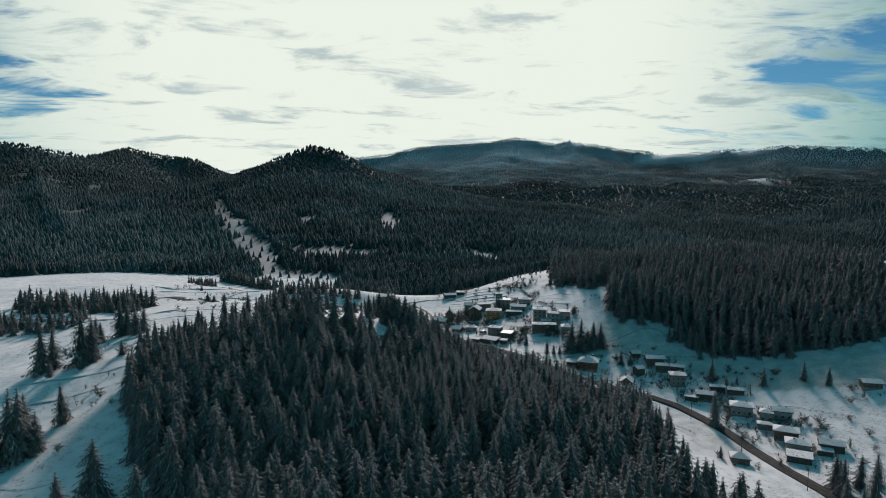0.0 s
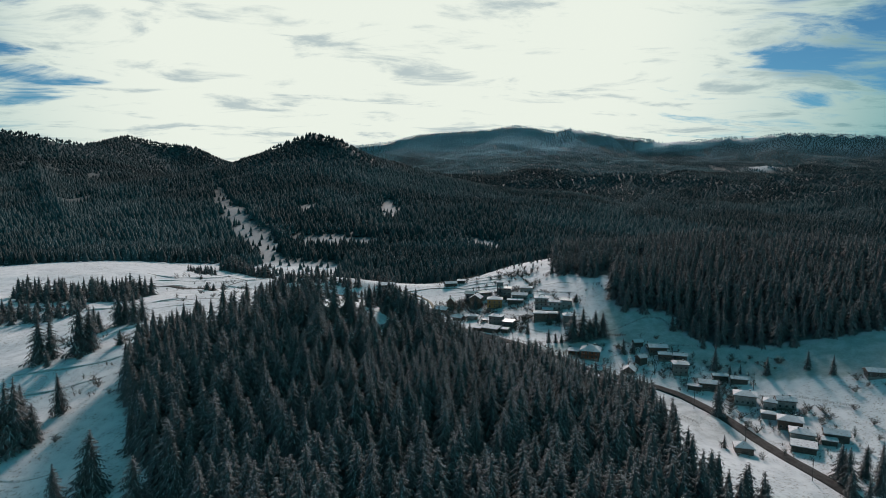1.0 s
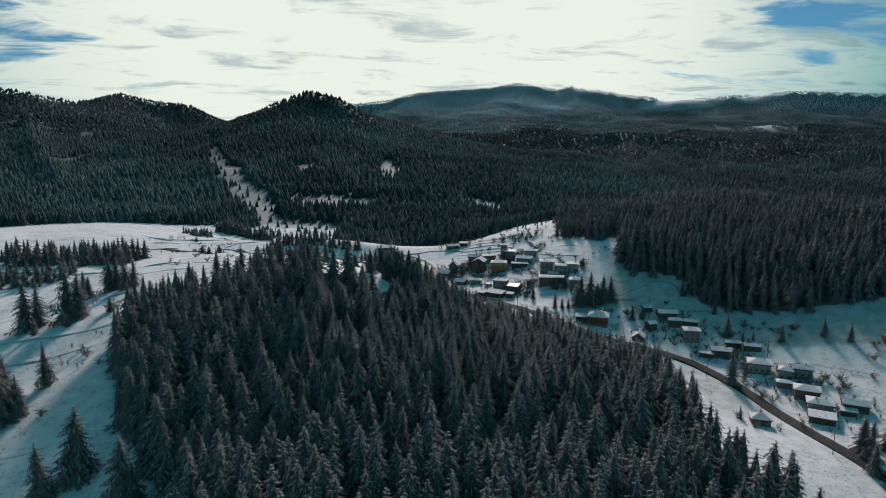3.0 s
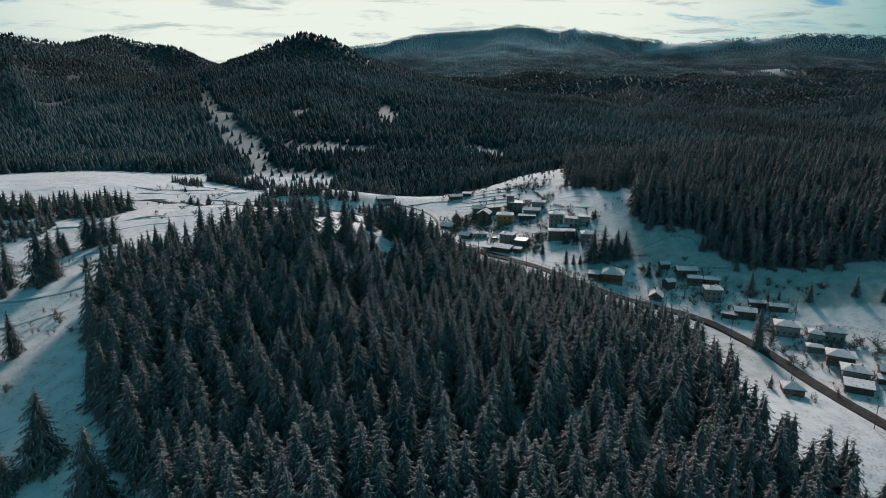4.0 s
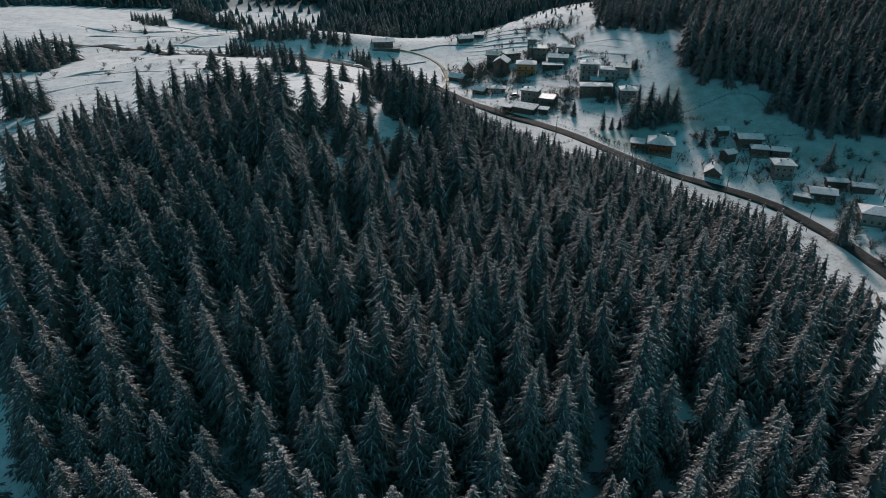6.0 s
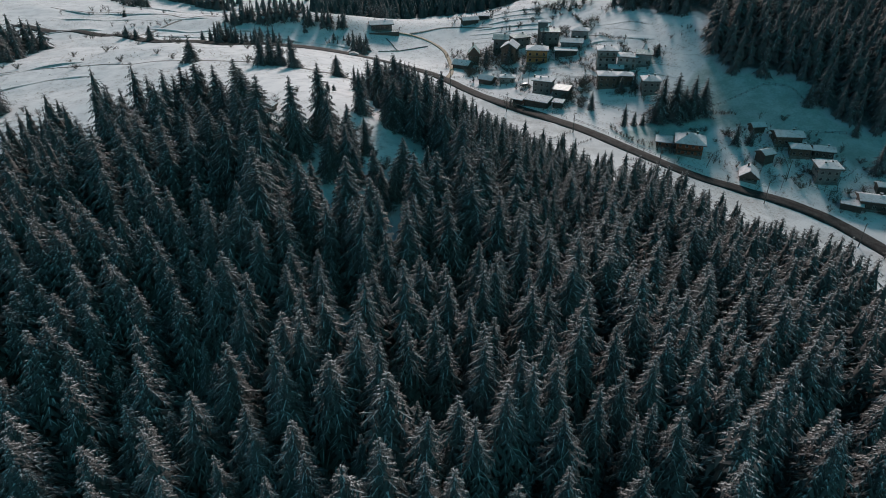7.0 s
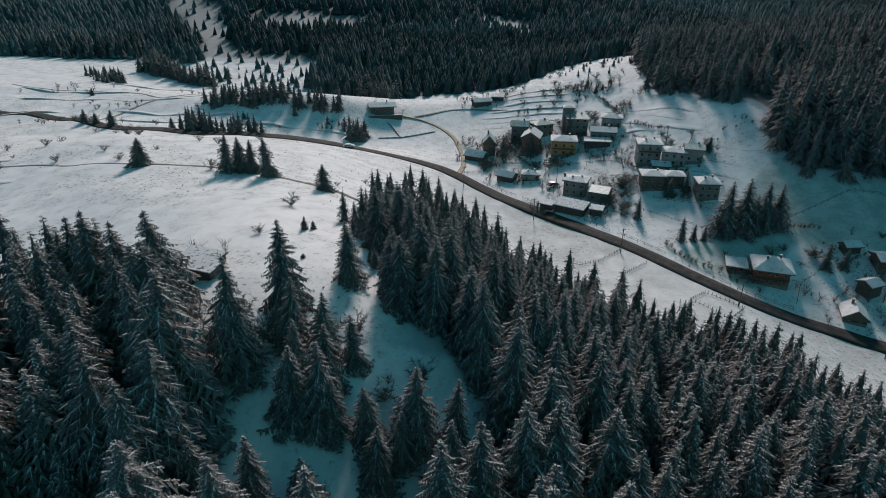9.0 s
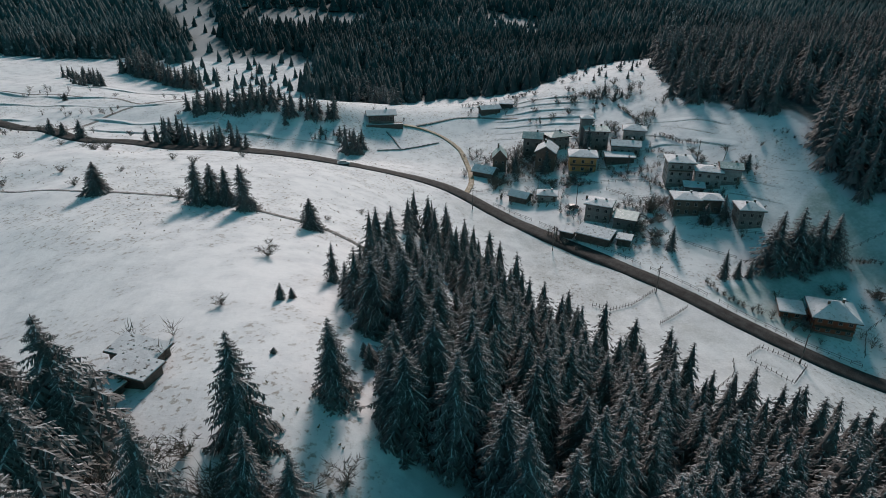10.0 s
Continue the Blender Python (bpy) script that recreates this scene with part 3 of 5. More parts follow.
ribbon("side_track", [(28, 402), (32.5, 415), (33.5, 431), (33, 453), (27, 468), (16, 476), (4, 474)], 1.9, M["mud"], "muddy yellow gravel track with thawed ruts", "track", 0.12)
ribbon("upper_track", [(16, 476), (36, 487), (46, 486), (70, 474), (92, 462)], 1.6, M["earth"], "narrow trodden path across the snowy slope", "path", 0.08)
ribbon("hill_track", [(-120, 441), (-119, 460), (-110, 480), (-96, 498), (-88, 518), (-93, 545)], 1.8, M["earth"], "narrow worn track climbing the snowy meadow", "path", 0.06)
ribbon("field_track", [(-190, 524), (-152, 517), (-122, 503), (-104, 486), (-70, 500)], 1.2, M["earth"], "thin footpath across the far snowy meadow", "path", 0.05)
ribbon("meadow_track", [(-150, 372), (-94, 355.5), (-72, 346), (-51, 340), (-40, 335), (-28, 329), (-18, 324), (-9, 319), (0, 309)], 0.9, M["earth"], "thin worn footpath in the snowy meadow", "path", 0.05)


def bank(pts, height, face=None):
    """A low terrace bank along a line: a steep worn face towards the valley and a snowy top that runs out into the slope."""
    p = np.array(pts, float)
    d = np.r_[0, np.cumsum(np.hypot(*np.diff(p, axis=0).T))]
    s = np.arange(0, d[-1], 1.5)
    c = np.stack([np.interp(s, d, p[:, 0]), np.interp(s, d, p[:, 1])], 1)
    for _ in range(10):
        c[1:-1] = (c[:-2] + 2 * c[1:-1] + c[2:]) / 4
    c[:, 1] += 0.9 * wave(c[:, 0], c[:, 1], 9, 41)
    t = np.gradient(c, axis=0)
    t /= np.hypot(t[:, 0], t[:, 1])[:, None]
    n = np.stack([-t[:, 1], t[:, 0]], 1)
    up = 0.48 * height * np.clip(np.minimum(s, s[-1] - s) / 5, 0, 1) * np.clip(0.75 + 0.7 * wave(c[:, 0], c[:, 1], 11, 42), 0, 1.2)
    rows = []
    for o, u in ((-1.0, -0.1), (-0.25, 0.92), (0.3, 1.0), (1.2, 0.8), (3.2, -0.1)):
        q = c + n * o
        rows.append(np.stack([q[:, 0], q[:, 1], land(q[:, 0], q[:, 1]) + u * up - 0.04], 1))
    v = np.stack(rows, 1).reshape(-1, 3)
    i = (np.arange(len(c) - 1)[:, None] * 5 + np.arange(4)).ravel()
    tris = np.concatenate([np.stack([i, i + 5, i + 6], 1), np.stack([i, i + 6, i + 1], 1)])
    slot = np.tile(np.array([1, 0, 0, 0]), len(c) - 1)
    me = mesh_from("terrace_bank", v, tris, [M["ground"], face or M["dry_grass"]], np.r_[slot, slot])
    tagged(new("terrace_bank", me), "low terrace bank with dry grass under snow", "terrace bank", kind="structure")


# terraces of the village slope
for k in range(7):
    bank([(50 - k * 0.7, 499 - 6.3 * k), (59 - k, 497 - 6.3 * k), (72 - k, 495 - 6.8 * k), (84 - 1.5 * k, 491 - 7.3 * k), (96 - 1.6 * k, 484 - 7.4 * k)], 0.8)
for line, high in ([([(100, 446), (113, 437), (123, 429), (130, 413)], 0.8), ([(98, 436), (107, 427), (118, 411), (125, 402)], 0.7), ([(92, 420), (105, 421), (112, 414)], 0.9),
                   ([(119, 396), (123, 391), (130, 382), (138, 377)], 0.5), ([(114, 388), (118, 384), (129, 371)], 0.5), ([(110, 381), (115, 377), (124, 367)], 0.5), ([(106, 440), (114, 430), (124, 412)], 0.5),
                   # banks of the far meadows
                   ([(-185, 520), (-160, 512), (-135, 506), (-112, 500)], 1.6), ([(-175, 496), (-140, 490), (-118, 484), (-92, 486)], 1.3), ([(-120, 470), (-96, 462), (-78, 462), (-66, 466)], 2.0),
                   ([(-115, 452), (-98, 446), (-80, 446)], 1.2)] + [([(-70, 458), (-45, 455), (-28, 456), (-12, 450)], 1.3), ([(-150, 545), (-125, 535), (-100, 540)], 1.4), ([(-205, 470), (-170, 462), (-140, 465)], 1.5),
                   ([(-60, 395), (-45, 391), (-30, 390)], 0.4), ([(-10, 300), (-2, 296), (6, 290)], 0.4),
                   # banks of the western slope
                   ([(-160, 300), (-140, 296), (-120, 300), (-105, 306)], 1.3), ([(-150, 262), (-128, 258), (-112, 262), (-100, 268)], 1.0), ([(-165, 335), (-140, 338), (-118, 345), (-100, 345)], 1.5),
                   ([(-145, 240), (-122, 242), (-104, 250)], 0.9), ([(-170, 365), (-140, 366), (-110, 368)], 1.3), ([(-118, 190), (-104, 186), (-92, 190)], 0.5)]):
    bank(line, high)


# ---- trees ----
def spruce_arrays(seed, h, r, whorls, per, seg, hang=True, strip=0.6, comb=0.36, heart=0.42):
    """Sagging branches with combs of side twigs, and the thin snow along them, for one spruce: two pairs of places and triangles."""
    rs = np.random.RandomState(seed)
    n = whorls * per
    level = np.repeat(np.arange(whorls), per)
    t = np.clip((level + rs.uniform(-0.5, 0.5, n)) / (whorls - 1), 0, 1)
    z0 = h * (0.11 + 0.87 * t)
    ang = level * 2.4 + (np.arange(n) % per) * math.tau / per + rs.uniform(-0.55, 0.55, n)
    lean = rs.uniform(0, math.tau)
    bulge = 1 + 0.10 * np.sin(9 * t + rs.uniform(0, 6)) + 0.14 * np.cos(ang - lean)
    reach = (r * (1.01 - t) ** 0.82 * bulge * rs.uniform(0.76, 1.12, n) + 0.16) * np.where(rs.rand(n) < 0.13, 0.55, 1)
    lift = 0.10 + 0.50 * t
    sag = (1.02 - 0.16 * t) * rs.uniform(0.75, 1.25, n)
    s = np.linspace(0.08, 1, seg + 1)
    out = reach[:, None] * s ** 0.9
    zz = z0[:, None] + reach[:, None] * (lift[:, None] * s - sag[:, None] * s ** 1.6 + 0.16 * s ** 4)
    turn = ang[:, None] + rs.uniform(-0.25, 0.25, (n, 1)) * s
    ca, sa = np.cos(turn), np.sin(turn)
    mid = np.stack([ca * out, sa * out, np.maximum(zz, 0.12)], -1)
    ahead = mid[:, 1:] - mid[:, :-1]
    back = mid[:, :-1]
    long_ = (0.38 * reach + 0.18)[:, None] * np.linspace(1.0, 0.42, seg)[None] * (6 / per) ** 0.5 * rs.uniform(0.6, 1.3, (n, seg))
    side = np.stack([-sa[:, 1:], ca[:, 1:], 0 * ca[:, 1:]], -1)
    fall = np.stack([0 * long_, 0 * long_, -0.5 * long_ * rs.uniform(0.6, 1.5, (n, seg))], -1)
    tips = [back + ahead * rs.uniform(0.75, 1.35, (n, seg, 1)) + e * side * long_[..., None] + fall for e in (1, -1)]
    fans = [(back, back + 0.85 * ahead, tip) for tip in tips]
    # the shoot at the end of each branch, and twigs that hang below it
    end = mid[:, -1:] + 0.55 * ahead[:, -1:]
    fans.append((mid[:, -1:] - 0.35 * long_[:, -1:, None] * side[:, -1:], mid[:, -1:] + 0.35 * long_[:, -1:, None] * side[:, -1:], end))
    if hang:
        low = back + 0.4 * ahead + 1.5 * fall + side * (long_ * rs.uniform(-0.4, 0.4, (n, seg)))[..., None]
        fans.append((back, mid[:, 1:], low))
    v = np.concatenate([np.stack(f, 2).reshape(-1, 3) for f in fans])
    f = np.arange(len(v)).reshape(-1, 3)
    # a dark heart of needles round the stem: ragged skirts, one above the other
    k, tiers = 8, 5 if seg > 1 else 4
    for q in range(tiers):
        t0 = q / tiers
        wide = r * (1 - t0) ** 0.85 * heart * rs.uniform(0.6, 1.3, k)
        a = (np.arange(k) + rs.uniform(-0.35, 0.35, k)) * math.tau / k
        ring = np.stack([wide * np.cos(a), wide * np.sin(a), h * (0.09 + 0.80 * t0) - 0.35 * wide + rs.uniform(-0.3, 0.3, k)], 1)
        ring = np.concatenate([ring, [(0, 0, h * min(0.09 + 0.80 * t0 + 0.36, 0.97))]])
        j = np.arange(k)
        f = np.concatenate([f, len(v) + np.stack([j, (j + 1) % k, 0 * j + k], 1)])
        v = np.concatenate([v, ring])
    # snow along the backs of the branches, then along the side twigs
    rise = np.array([0, 0, 0.05])
    load = rs.uniform(0.035, 0.10, (n, 1, 1)) * np.linspace(1.0, 0.55, seg + 1)[None, :, None] * rs.uniform(0.7, 1.4, (n, seg + 1, 1))
    if strip > 0:
        flat = np.stack([-sa, ca, 0 * sa], -1) * load
        lie = np.stack([mid[:, :-1] - flat[:, :-1] + rise, mid[:, :-1] + flat[:, :-1] + rise, mid[:, 1:] + 0.25 * ahead + rise], 2)
        sv = lie[rs.rand(n, seg) < strip].reshape(-1, 3)
    else:
        flat = np.stack([-sa[:, :-1], ca[:, :-1], 0 * ca[:, :-1]], -1) * 0.09
        lie = np.stack([back + 0.25 * ahead - flat + rise, back + 0.25 * ahead + flat + rise, mid[:, 1:] + rise], 2)
        sv = lie[rs.rand(n, seg) < 0.75].reshape(-1, 3)
    for tip in tips:
        keep = rs.rand(n, seg) < comb
        root = back + 0.25 * ahead
        fine = root + (tip - root) * rs.uniform(0.6, 1.02, (n, seg, 1))
        width = 0.16 if seg > 2 else 0.10
        sv = np.concatenate([sv, np.stack([root + rise, root + width * ahead + rise, fine + rise], 2)[keep].reshape(-1, 3)])
    return (v, f), (sv, np.arange(len(sv)).reshape(-1, 3))


def trunk_mesh(h, r):
    bm = bmesh.new()
    rod(bm, (0, 0, -0.8), (0, 0, h * 0.5), r, r * 0.55, 7)
    rod(bm, (0, 0, h * 0.5), (0, 0, h * 1.0), r * 0.55, 0.02, 5)
    me = bpy.data.meshes.new("trunk")
    bm.to_mesh(me)
    bm.free()
    me.materials.append(M["bark"])
    return me


def spruce(seed, h, r, whorls=23, per=7, seg=4):
    """A spruce with its trunk, its branches and the snow on them; it stands at the origin."""
    (v, f), (sv, sf) = spruce_arrays(seed, h, r, whorls, per, seg, seg > 4)
    tree = new("spruce_tree")
    piece("trunk", trunk_mesh(h, 0.022 * h), tree)
    piece("crown", mesh_from("crown", v, f, [M["needles"]]), tree)
    tagged(piece("snow_cover", mesh_from("snow_cover", sv, sf, [M["twig_snow"]]), tree, label="snow lying along the branches"), kind="stuff")
    return tree


TREE_KINDS = [(31, 15.0, 3.5), (32, 16.5, 3.4), (33, 13.5, 3.6), (34, 17.0, 3.9), (35, 14.0, 3.0), (36, 15.5, 4.0)]
TREE_KINDS += [(37, 12.0, 3.2), (38, 13.0, 3.1), (39, 11.0, 3.2)]
masters = [spruce(*k) for k in TREE_KINDS[:6]] + [spruce(*k, 26, 8, 6) for k in TREE_KINDS[6:]]
used = set()
rt = random.Random(11)


def plant(x, y, h, label, group, kind=None, wide=1.0, sink=0.2):
    """One spruce of a given height as a thing of its own."""
    k = rt.randrange(6) if kind is None else kind
    s = h / TREE_KINDS[k][1]
    m = pose(x, y, zland(x, y) - sink, rt.uniform(-2, 2), rt.uniform(-2, 2), rt.uniform(0, 360)) @ Matrix.Diagonal((s * wide, s * wide, s, 1))
    if k in used:
        own = masters[k].scale
        tree = copy_thing(masters[k], m @ Matrix.Diagonal((1 / own[0], 1 / own[1], 1 / own[2], 1)))
    else:
        used.add(k)
        tree = masters[k]
        tree.matrix_basis = m
    return tagged(tree, label, "tree", group)


def scatter(poly, step, seed, keep=lambda x, y: x > -1e9):
    rs = np.random.RandomState(seed)
    px, py = [p[0] for p in poly], [p[1] for p in poly]
    gx, gy = np.meshgrid(np.arange(min(px), max(px), step), np.arange(min(py), max(py), step * 0.9))
    gx = gx + (np.arange(gx.shape[0]) % 2)[:, None] * step / 2
    gx, gy = gx + rs.uniform(-0.36, 0.36, gx.shape) * step, gy + rs.uniform(-0.36, 0.36, gy.shape) * step
    ok = inside(poly, gx, gy)
    gx, gy = gx[ok], gy[ok]
    ok = keep(gx, gy)
    return gx[ok], gy[ok]


def woods(name, places, heights, kinds, material, label, seed, snow=True, wide=1.0):
    """Many spruces of a wood in one mesh: copies of a few simple trees, each turned and scaled."""
    rs = np.random.RandomState(seed)
    x, y = places
    z = land(x, y)
    vs, fs, ms, base = [], [], [], 0
    pick = rs.randint(0, len(kinds), len(x))
    for k, (green, white) in enumerate(kinds):
        w = np.where(pick == k)[0]
        if not len(w):
            continue
        a = rs.uniform(0, math.tau, len(w))
        c, s = np.cos(a), np.sin(a)
        sc = heights[w]
        wd = sc * rs.uniform(0.85, 1.15, len(w)) * wide
        for slot, (v, f) in enumerate((green, white) if snow else (green,)):
            p = np.stack([(c[:, None] * v[:, 0] - s[:, None] * v[:, 1]) * wd[:, None] + x[w][:, None],
                          (s[:, None] * v[:, 0] + c[:, None] * v[:, 1]) * wd[:, None] + y[w][:, None],
                          v[:, 2] * sc[:, None] + z[w][:, None] - 0.3], -1)
            vs.append(p.reshape(-1, 3))
            fs.append((f[None] + (np.arange(len(w)) * len(v))[:, None, None] + base).reshape(-1, 3))
            ms.append(np.full(len(w) * len(f), slot))
            base += len(w) * len(v)
    mats = [material, M["twig_snow"]] if snow else [material]
    me = mesh_from(name, np.concatenate(vs), np.concatenate(fs), mats, np.concatenate(ms))
    return tagged(new(name, me), label, "woodland", kind="stuff")


def cone_tree(seed, sides, tiers):
    """A small far spruce of ragged tiers, one metre high."""
    rs = np.random.RandomState(seed)
    v, f = [], []
    for k in range(tiers):
        lo, hi = 0.05 + 0.62 * k / tiers, (0.62 if tiers > 1 else 0.4) + 0.38 * (k + 1) / tiers
        r = 0.21 * (1 - 0.62 * k / tiers)
        b = len(v)
        for j in range(sides):
            a = math.tau * (j + rs.uniform(-0.3, 0.3)) / sides
            q = r * rs.uniform(0.7, 1.3)
            v.append((q * math.cos(a), q * math.sin(a), lo + rs.uniform(-0.06, 0.04)))
        v.append((0, 0, hi))
        f += [(b + j, b + (j + 1) % sides, b + sides) for j in range(sides)]
    return (np.array(v), np.array(f)), None


def simple(seed, whorls, per, seg, comb, heart=0.6):
    (v, f), (sv, sf) = spruce_arrays(seed, 15.0, 3.6, whorls, per, seg, False, 0, comb, heart)
    return (v / 15.0, f), (sv / 15.0, sf)


# the wood on the near hill: the trees that the way passes close by stand singly, the rest as one wood
fx, fy = scatter(FOREST, 5.35, 3, lambda x, y: ~(thin(x, y) & (wave(x, y, 4, 22) > -0.24)) & ~((np.abs(x - 0.5) < 6) & (np.abs(y - 235.5) < 7.5)) & (wave(x, y, 11, 61) > -0.8))
fh = 17.6 - 3.2 * np.clip((fy - 225) / 30, 0, 1) + 2.2 * wave(fx, fy, 26, 23) + 2.6 * wave(fx, fy, 5, 24) + 2.0 * np.clip((fx - 20) / 40, 0, 1) + 4.5 * np.clip((-fx - 25) / 30, 0, 1) * np.clip((fy - 215) / 30, 0, 1) - 1.8 * np.clip((fy - 225) / 10, 0, 1) * (fx > -12) - 2.2 * np.clip((fy - 255) / 30, 0, 1)
fh = np.where(np.random.RandomState(8).rand(len(fx)) < 0.14, fh * 0.6, fh) * np.where(thin(fx, fy), 0.64, 1) * np.where((np.abs(fx + 3) < 20) & (np.abs(fy - 206) < 7), 1.12, 1)
rank = np.hypot((fx - 1 + 9 * np.clip((fy - 215) / 30, 0, 1)) / 1.15, fy - np.clip(fy, 165, 248))
order = np.argsort(rank)
close = order[:222]
is_close = np.zeros(len(fx), bool)
is_close[close] = True
for x, y, h in zip(fx[is_close], fy[is_close], fh[is_close]):
    plant(x, y, h, "tall dark spruce dusted with snow in the hillside wood", "spruces of the hillside wood",
          6 + rt.randrange(3) if y > 206 else None, rt.uniform(0.9, 1.25))
mid_kinds = [simple(s, 15, 6, 2, 0.36) for s in (51, 52, 53, 54, 55)]
near_kinds = [simple(s, 20, 7, 3, 0.42, 0.42) for s in (56, 57, 58, 59)]
ring = order[222:620]
woods("spruce_wood", (fx[ring], fy[ring]), fh[ring], near_kinds, M["needles_wood"], "snow-dusted spruce wood on the near hillside", 4, wide=1.12)
rest = order[620:]
woods("spruce_wood", (fx[rest], fy[rest]), fh[rest], mid_kinds, M["needles_wood"], "dense snow-dusted spruce wood on the hill", 4, wide=1.12)

# the wood on the hill beyond the village
ex, ey = scatter(EAST_WOOD, 6.1, 5, lambda x, y: (wave(x, y, 13, 62) > -0.72) & ~((np.hypot(x - 152, (y - 405) / 1.6) < 7) | (np.hypot((x - 215) / 2, y - 560) < 9)))
eh = 14.6 + 3.5 * wave(ex, ey, 30, 25) + 4.0 * wave(ex, ey, 6, 26)
hill_kinds = [simple(s, 11, 5, 1, 0.4) for s in (61, 62, 63, 64)]
woods("hill_wood", (ex, ey), eh, hill_kinds, M["needles_wood"], "dark spruce wood on the hill behind the village", 6)


# the woods of the mountains
def mountain_wood(name, x0, x1, y0, y1, step, tall, material, label, seed, tiers):
    rs = np.random.RandomState(seed)
    gx, gy = np.meshgrid(np.arange(x0, x1, step), np.arange(y0, y1, step))
    gx, gy = (gx + rs.uniform(-0.5, 0.5, gx.shape) * step).ravel(), (gy + rs.uniform(-0.5, 0.5, gy.shape) * step).ravel()
    seen = np.abs(gx / (gy + 120) - 0.097) < 0.86
    open_ground = clearing(gx, gy) & (gy > 560)
    ok = seen & (wooded(gx, gy) | (open_ground & (rs.rand(len(gx)) < 0.13)))
    gx, gy, low = gx[ok], gy[ok], np.where(open_ground[ok], 0.6, 1)
    h = tall * (1 + 0.18 * wave(gx, gy, 60, 27) + 0.22 * wave(gx, gy, step, 28)) * low
    woods(name, (gx, gy), h, [cone_tree(s, 7 if tiers > 2 else 6 if tiers > 1 else 5, tiers) for s in (71, 72, 73)], material, label, seed, snow=False, wide={3: 1.2, 2: 1.4, 1: 1.8}[tiers])


mountain_wood("foothill_wood", -900, 1000, 535, 760, 6.0, 12.5, M["far_wood"], "dense dark spruce forest at the foot of the mountains", 17, 3)
mountain_wood("mountain_wood", -1500, 1560, 760, 1500, 8.6, 14, M["far_wood"], "dark spruce forest covering the near mountains", 7, 2)
mountain_wood("upper_mountain_wood", -2000, 2500, 1500, 2415, 10.4, 12, M["upper_wood"], "dark spruce forest on the higher slopes", 8, 1)
mountain_wood("frosted_mountain_wood", -700, 1250, 2420, 3760, 9.6, 9.5, M["hazed_frost_wood"], "frosted spruce forest with painted haze on the far range", 9, 1)
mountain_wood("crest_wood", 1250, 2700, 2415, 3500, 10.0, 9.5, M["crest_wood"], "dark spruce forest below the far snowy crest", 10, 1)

# single spruces of the meadows: place, height
MEADOW_SPRUCES = ([(-3.4, 268.8, 2.6, 1.5), (-2.9, 259.5, 3.6, 1.3), (-3.6, 261.5, 2.4, 1.4), (-13.9, 261.3, 1.0, 2.2), (-15.4, 277.5, 2.8, 1.3), (-14.0, 278.2, 1.8, 1.5), (-66.2, 344, 7.8, 1.5), (-41, 333, 10.5, 1.1), (-38, 334, 9.5, 1.1), (-34.8, 333, 9.2, 1.1), (-30.2, 329, 10.6, 1.1), (-15.3, 319.6, 7.0, 1.3),
                  (-6.7, 253, 9.6, 1.25), (-14.5, 246, 13.0, 1.0), (-31, 250, 16.0, 1.35), (-39.4, 250.8, 18.5, 1.25), (-35.5, 248.0, 16.75, 1.25), (-43.8, 254.7, 17.0, 1.25), (-109, 436, 7.2, 1.3), (-121, 440, 6.2, 1.2), (-117, 440, 5, 1.2), (-82, 424, 5.2, 1.3)] + [(-62, 461, 4, 1.2), (-40, 466, 5, 1.2), (-143, 504, 4, 1.4), (-3, 222, 8, 1.2), (-9, 237.5, 9, 1.1), (-13, 239.5, 9.5, 1.1), (-4, 226.5, 8, 1.1), (-0.5, 224.5, 7.5, 1.1), (-7.5, 227, 8, 1.1), (-12, 229, 10, 1.1), (-10, 219, 7, 1.2)])
VILLAGE_SPRUCES = ([(105.1, 343.4, 18.0, 1.45), (110.9, 343.3, 18.5, 1.45), (118.2, 344.3, 15.75, 1.45), (122.1, 343.7, 14.5, 1.45), (114.7, 343.7, 12.0, 1.45), (156, 195, 14, 1.0), (166, 199, 13, 1.1), (164, 190, 15, 1.0), (174, 201, 12, 1.1), (172, 324, 8, 1.1), (150, 178, 13, 1.0), (90.6, 341, 9, 0.9), (94.3, 341, 6, 1.0), (97.7, 341, 5.6, 1.1),
                   (121, 389, 5.8, 1.2), (164, 297.5, 12.5, 1.1), (200.6, 279.5, 10, 1.0), (183.4, 284, 9.5, 1.0), (167.5, 289.4, 6.6, 1.0), (173, 290, 5, 0.9), (207, 271, 9.5, 1.0),
                   (167.6, 316.5, 7.8, 1.1)] + [(159.4, 335.4, 8.5, 1.0), (126.6, 323, 8.8, 1.1), (131.5, 322, 7, 1.2), (143.8, 256.5, 17, 1.0), (127.8, 223, 5.6, 1.0), (156.5, 199, 13.5, 1.0), (161, 203, 10, 1.1), (150.5, 186, 11, 1),
                   (60, 418, 10, 1.1), (63, 427, 11, 1.0), (79, 428, 12, 0.9), (50, 424, 9, 1.2), (104, 369, 8, 1.1), (98, 368, 7, 1.1), (82, 356, 8, 1.0)])
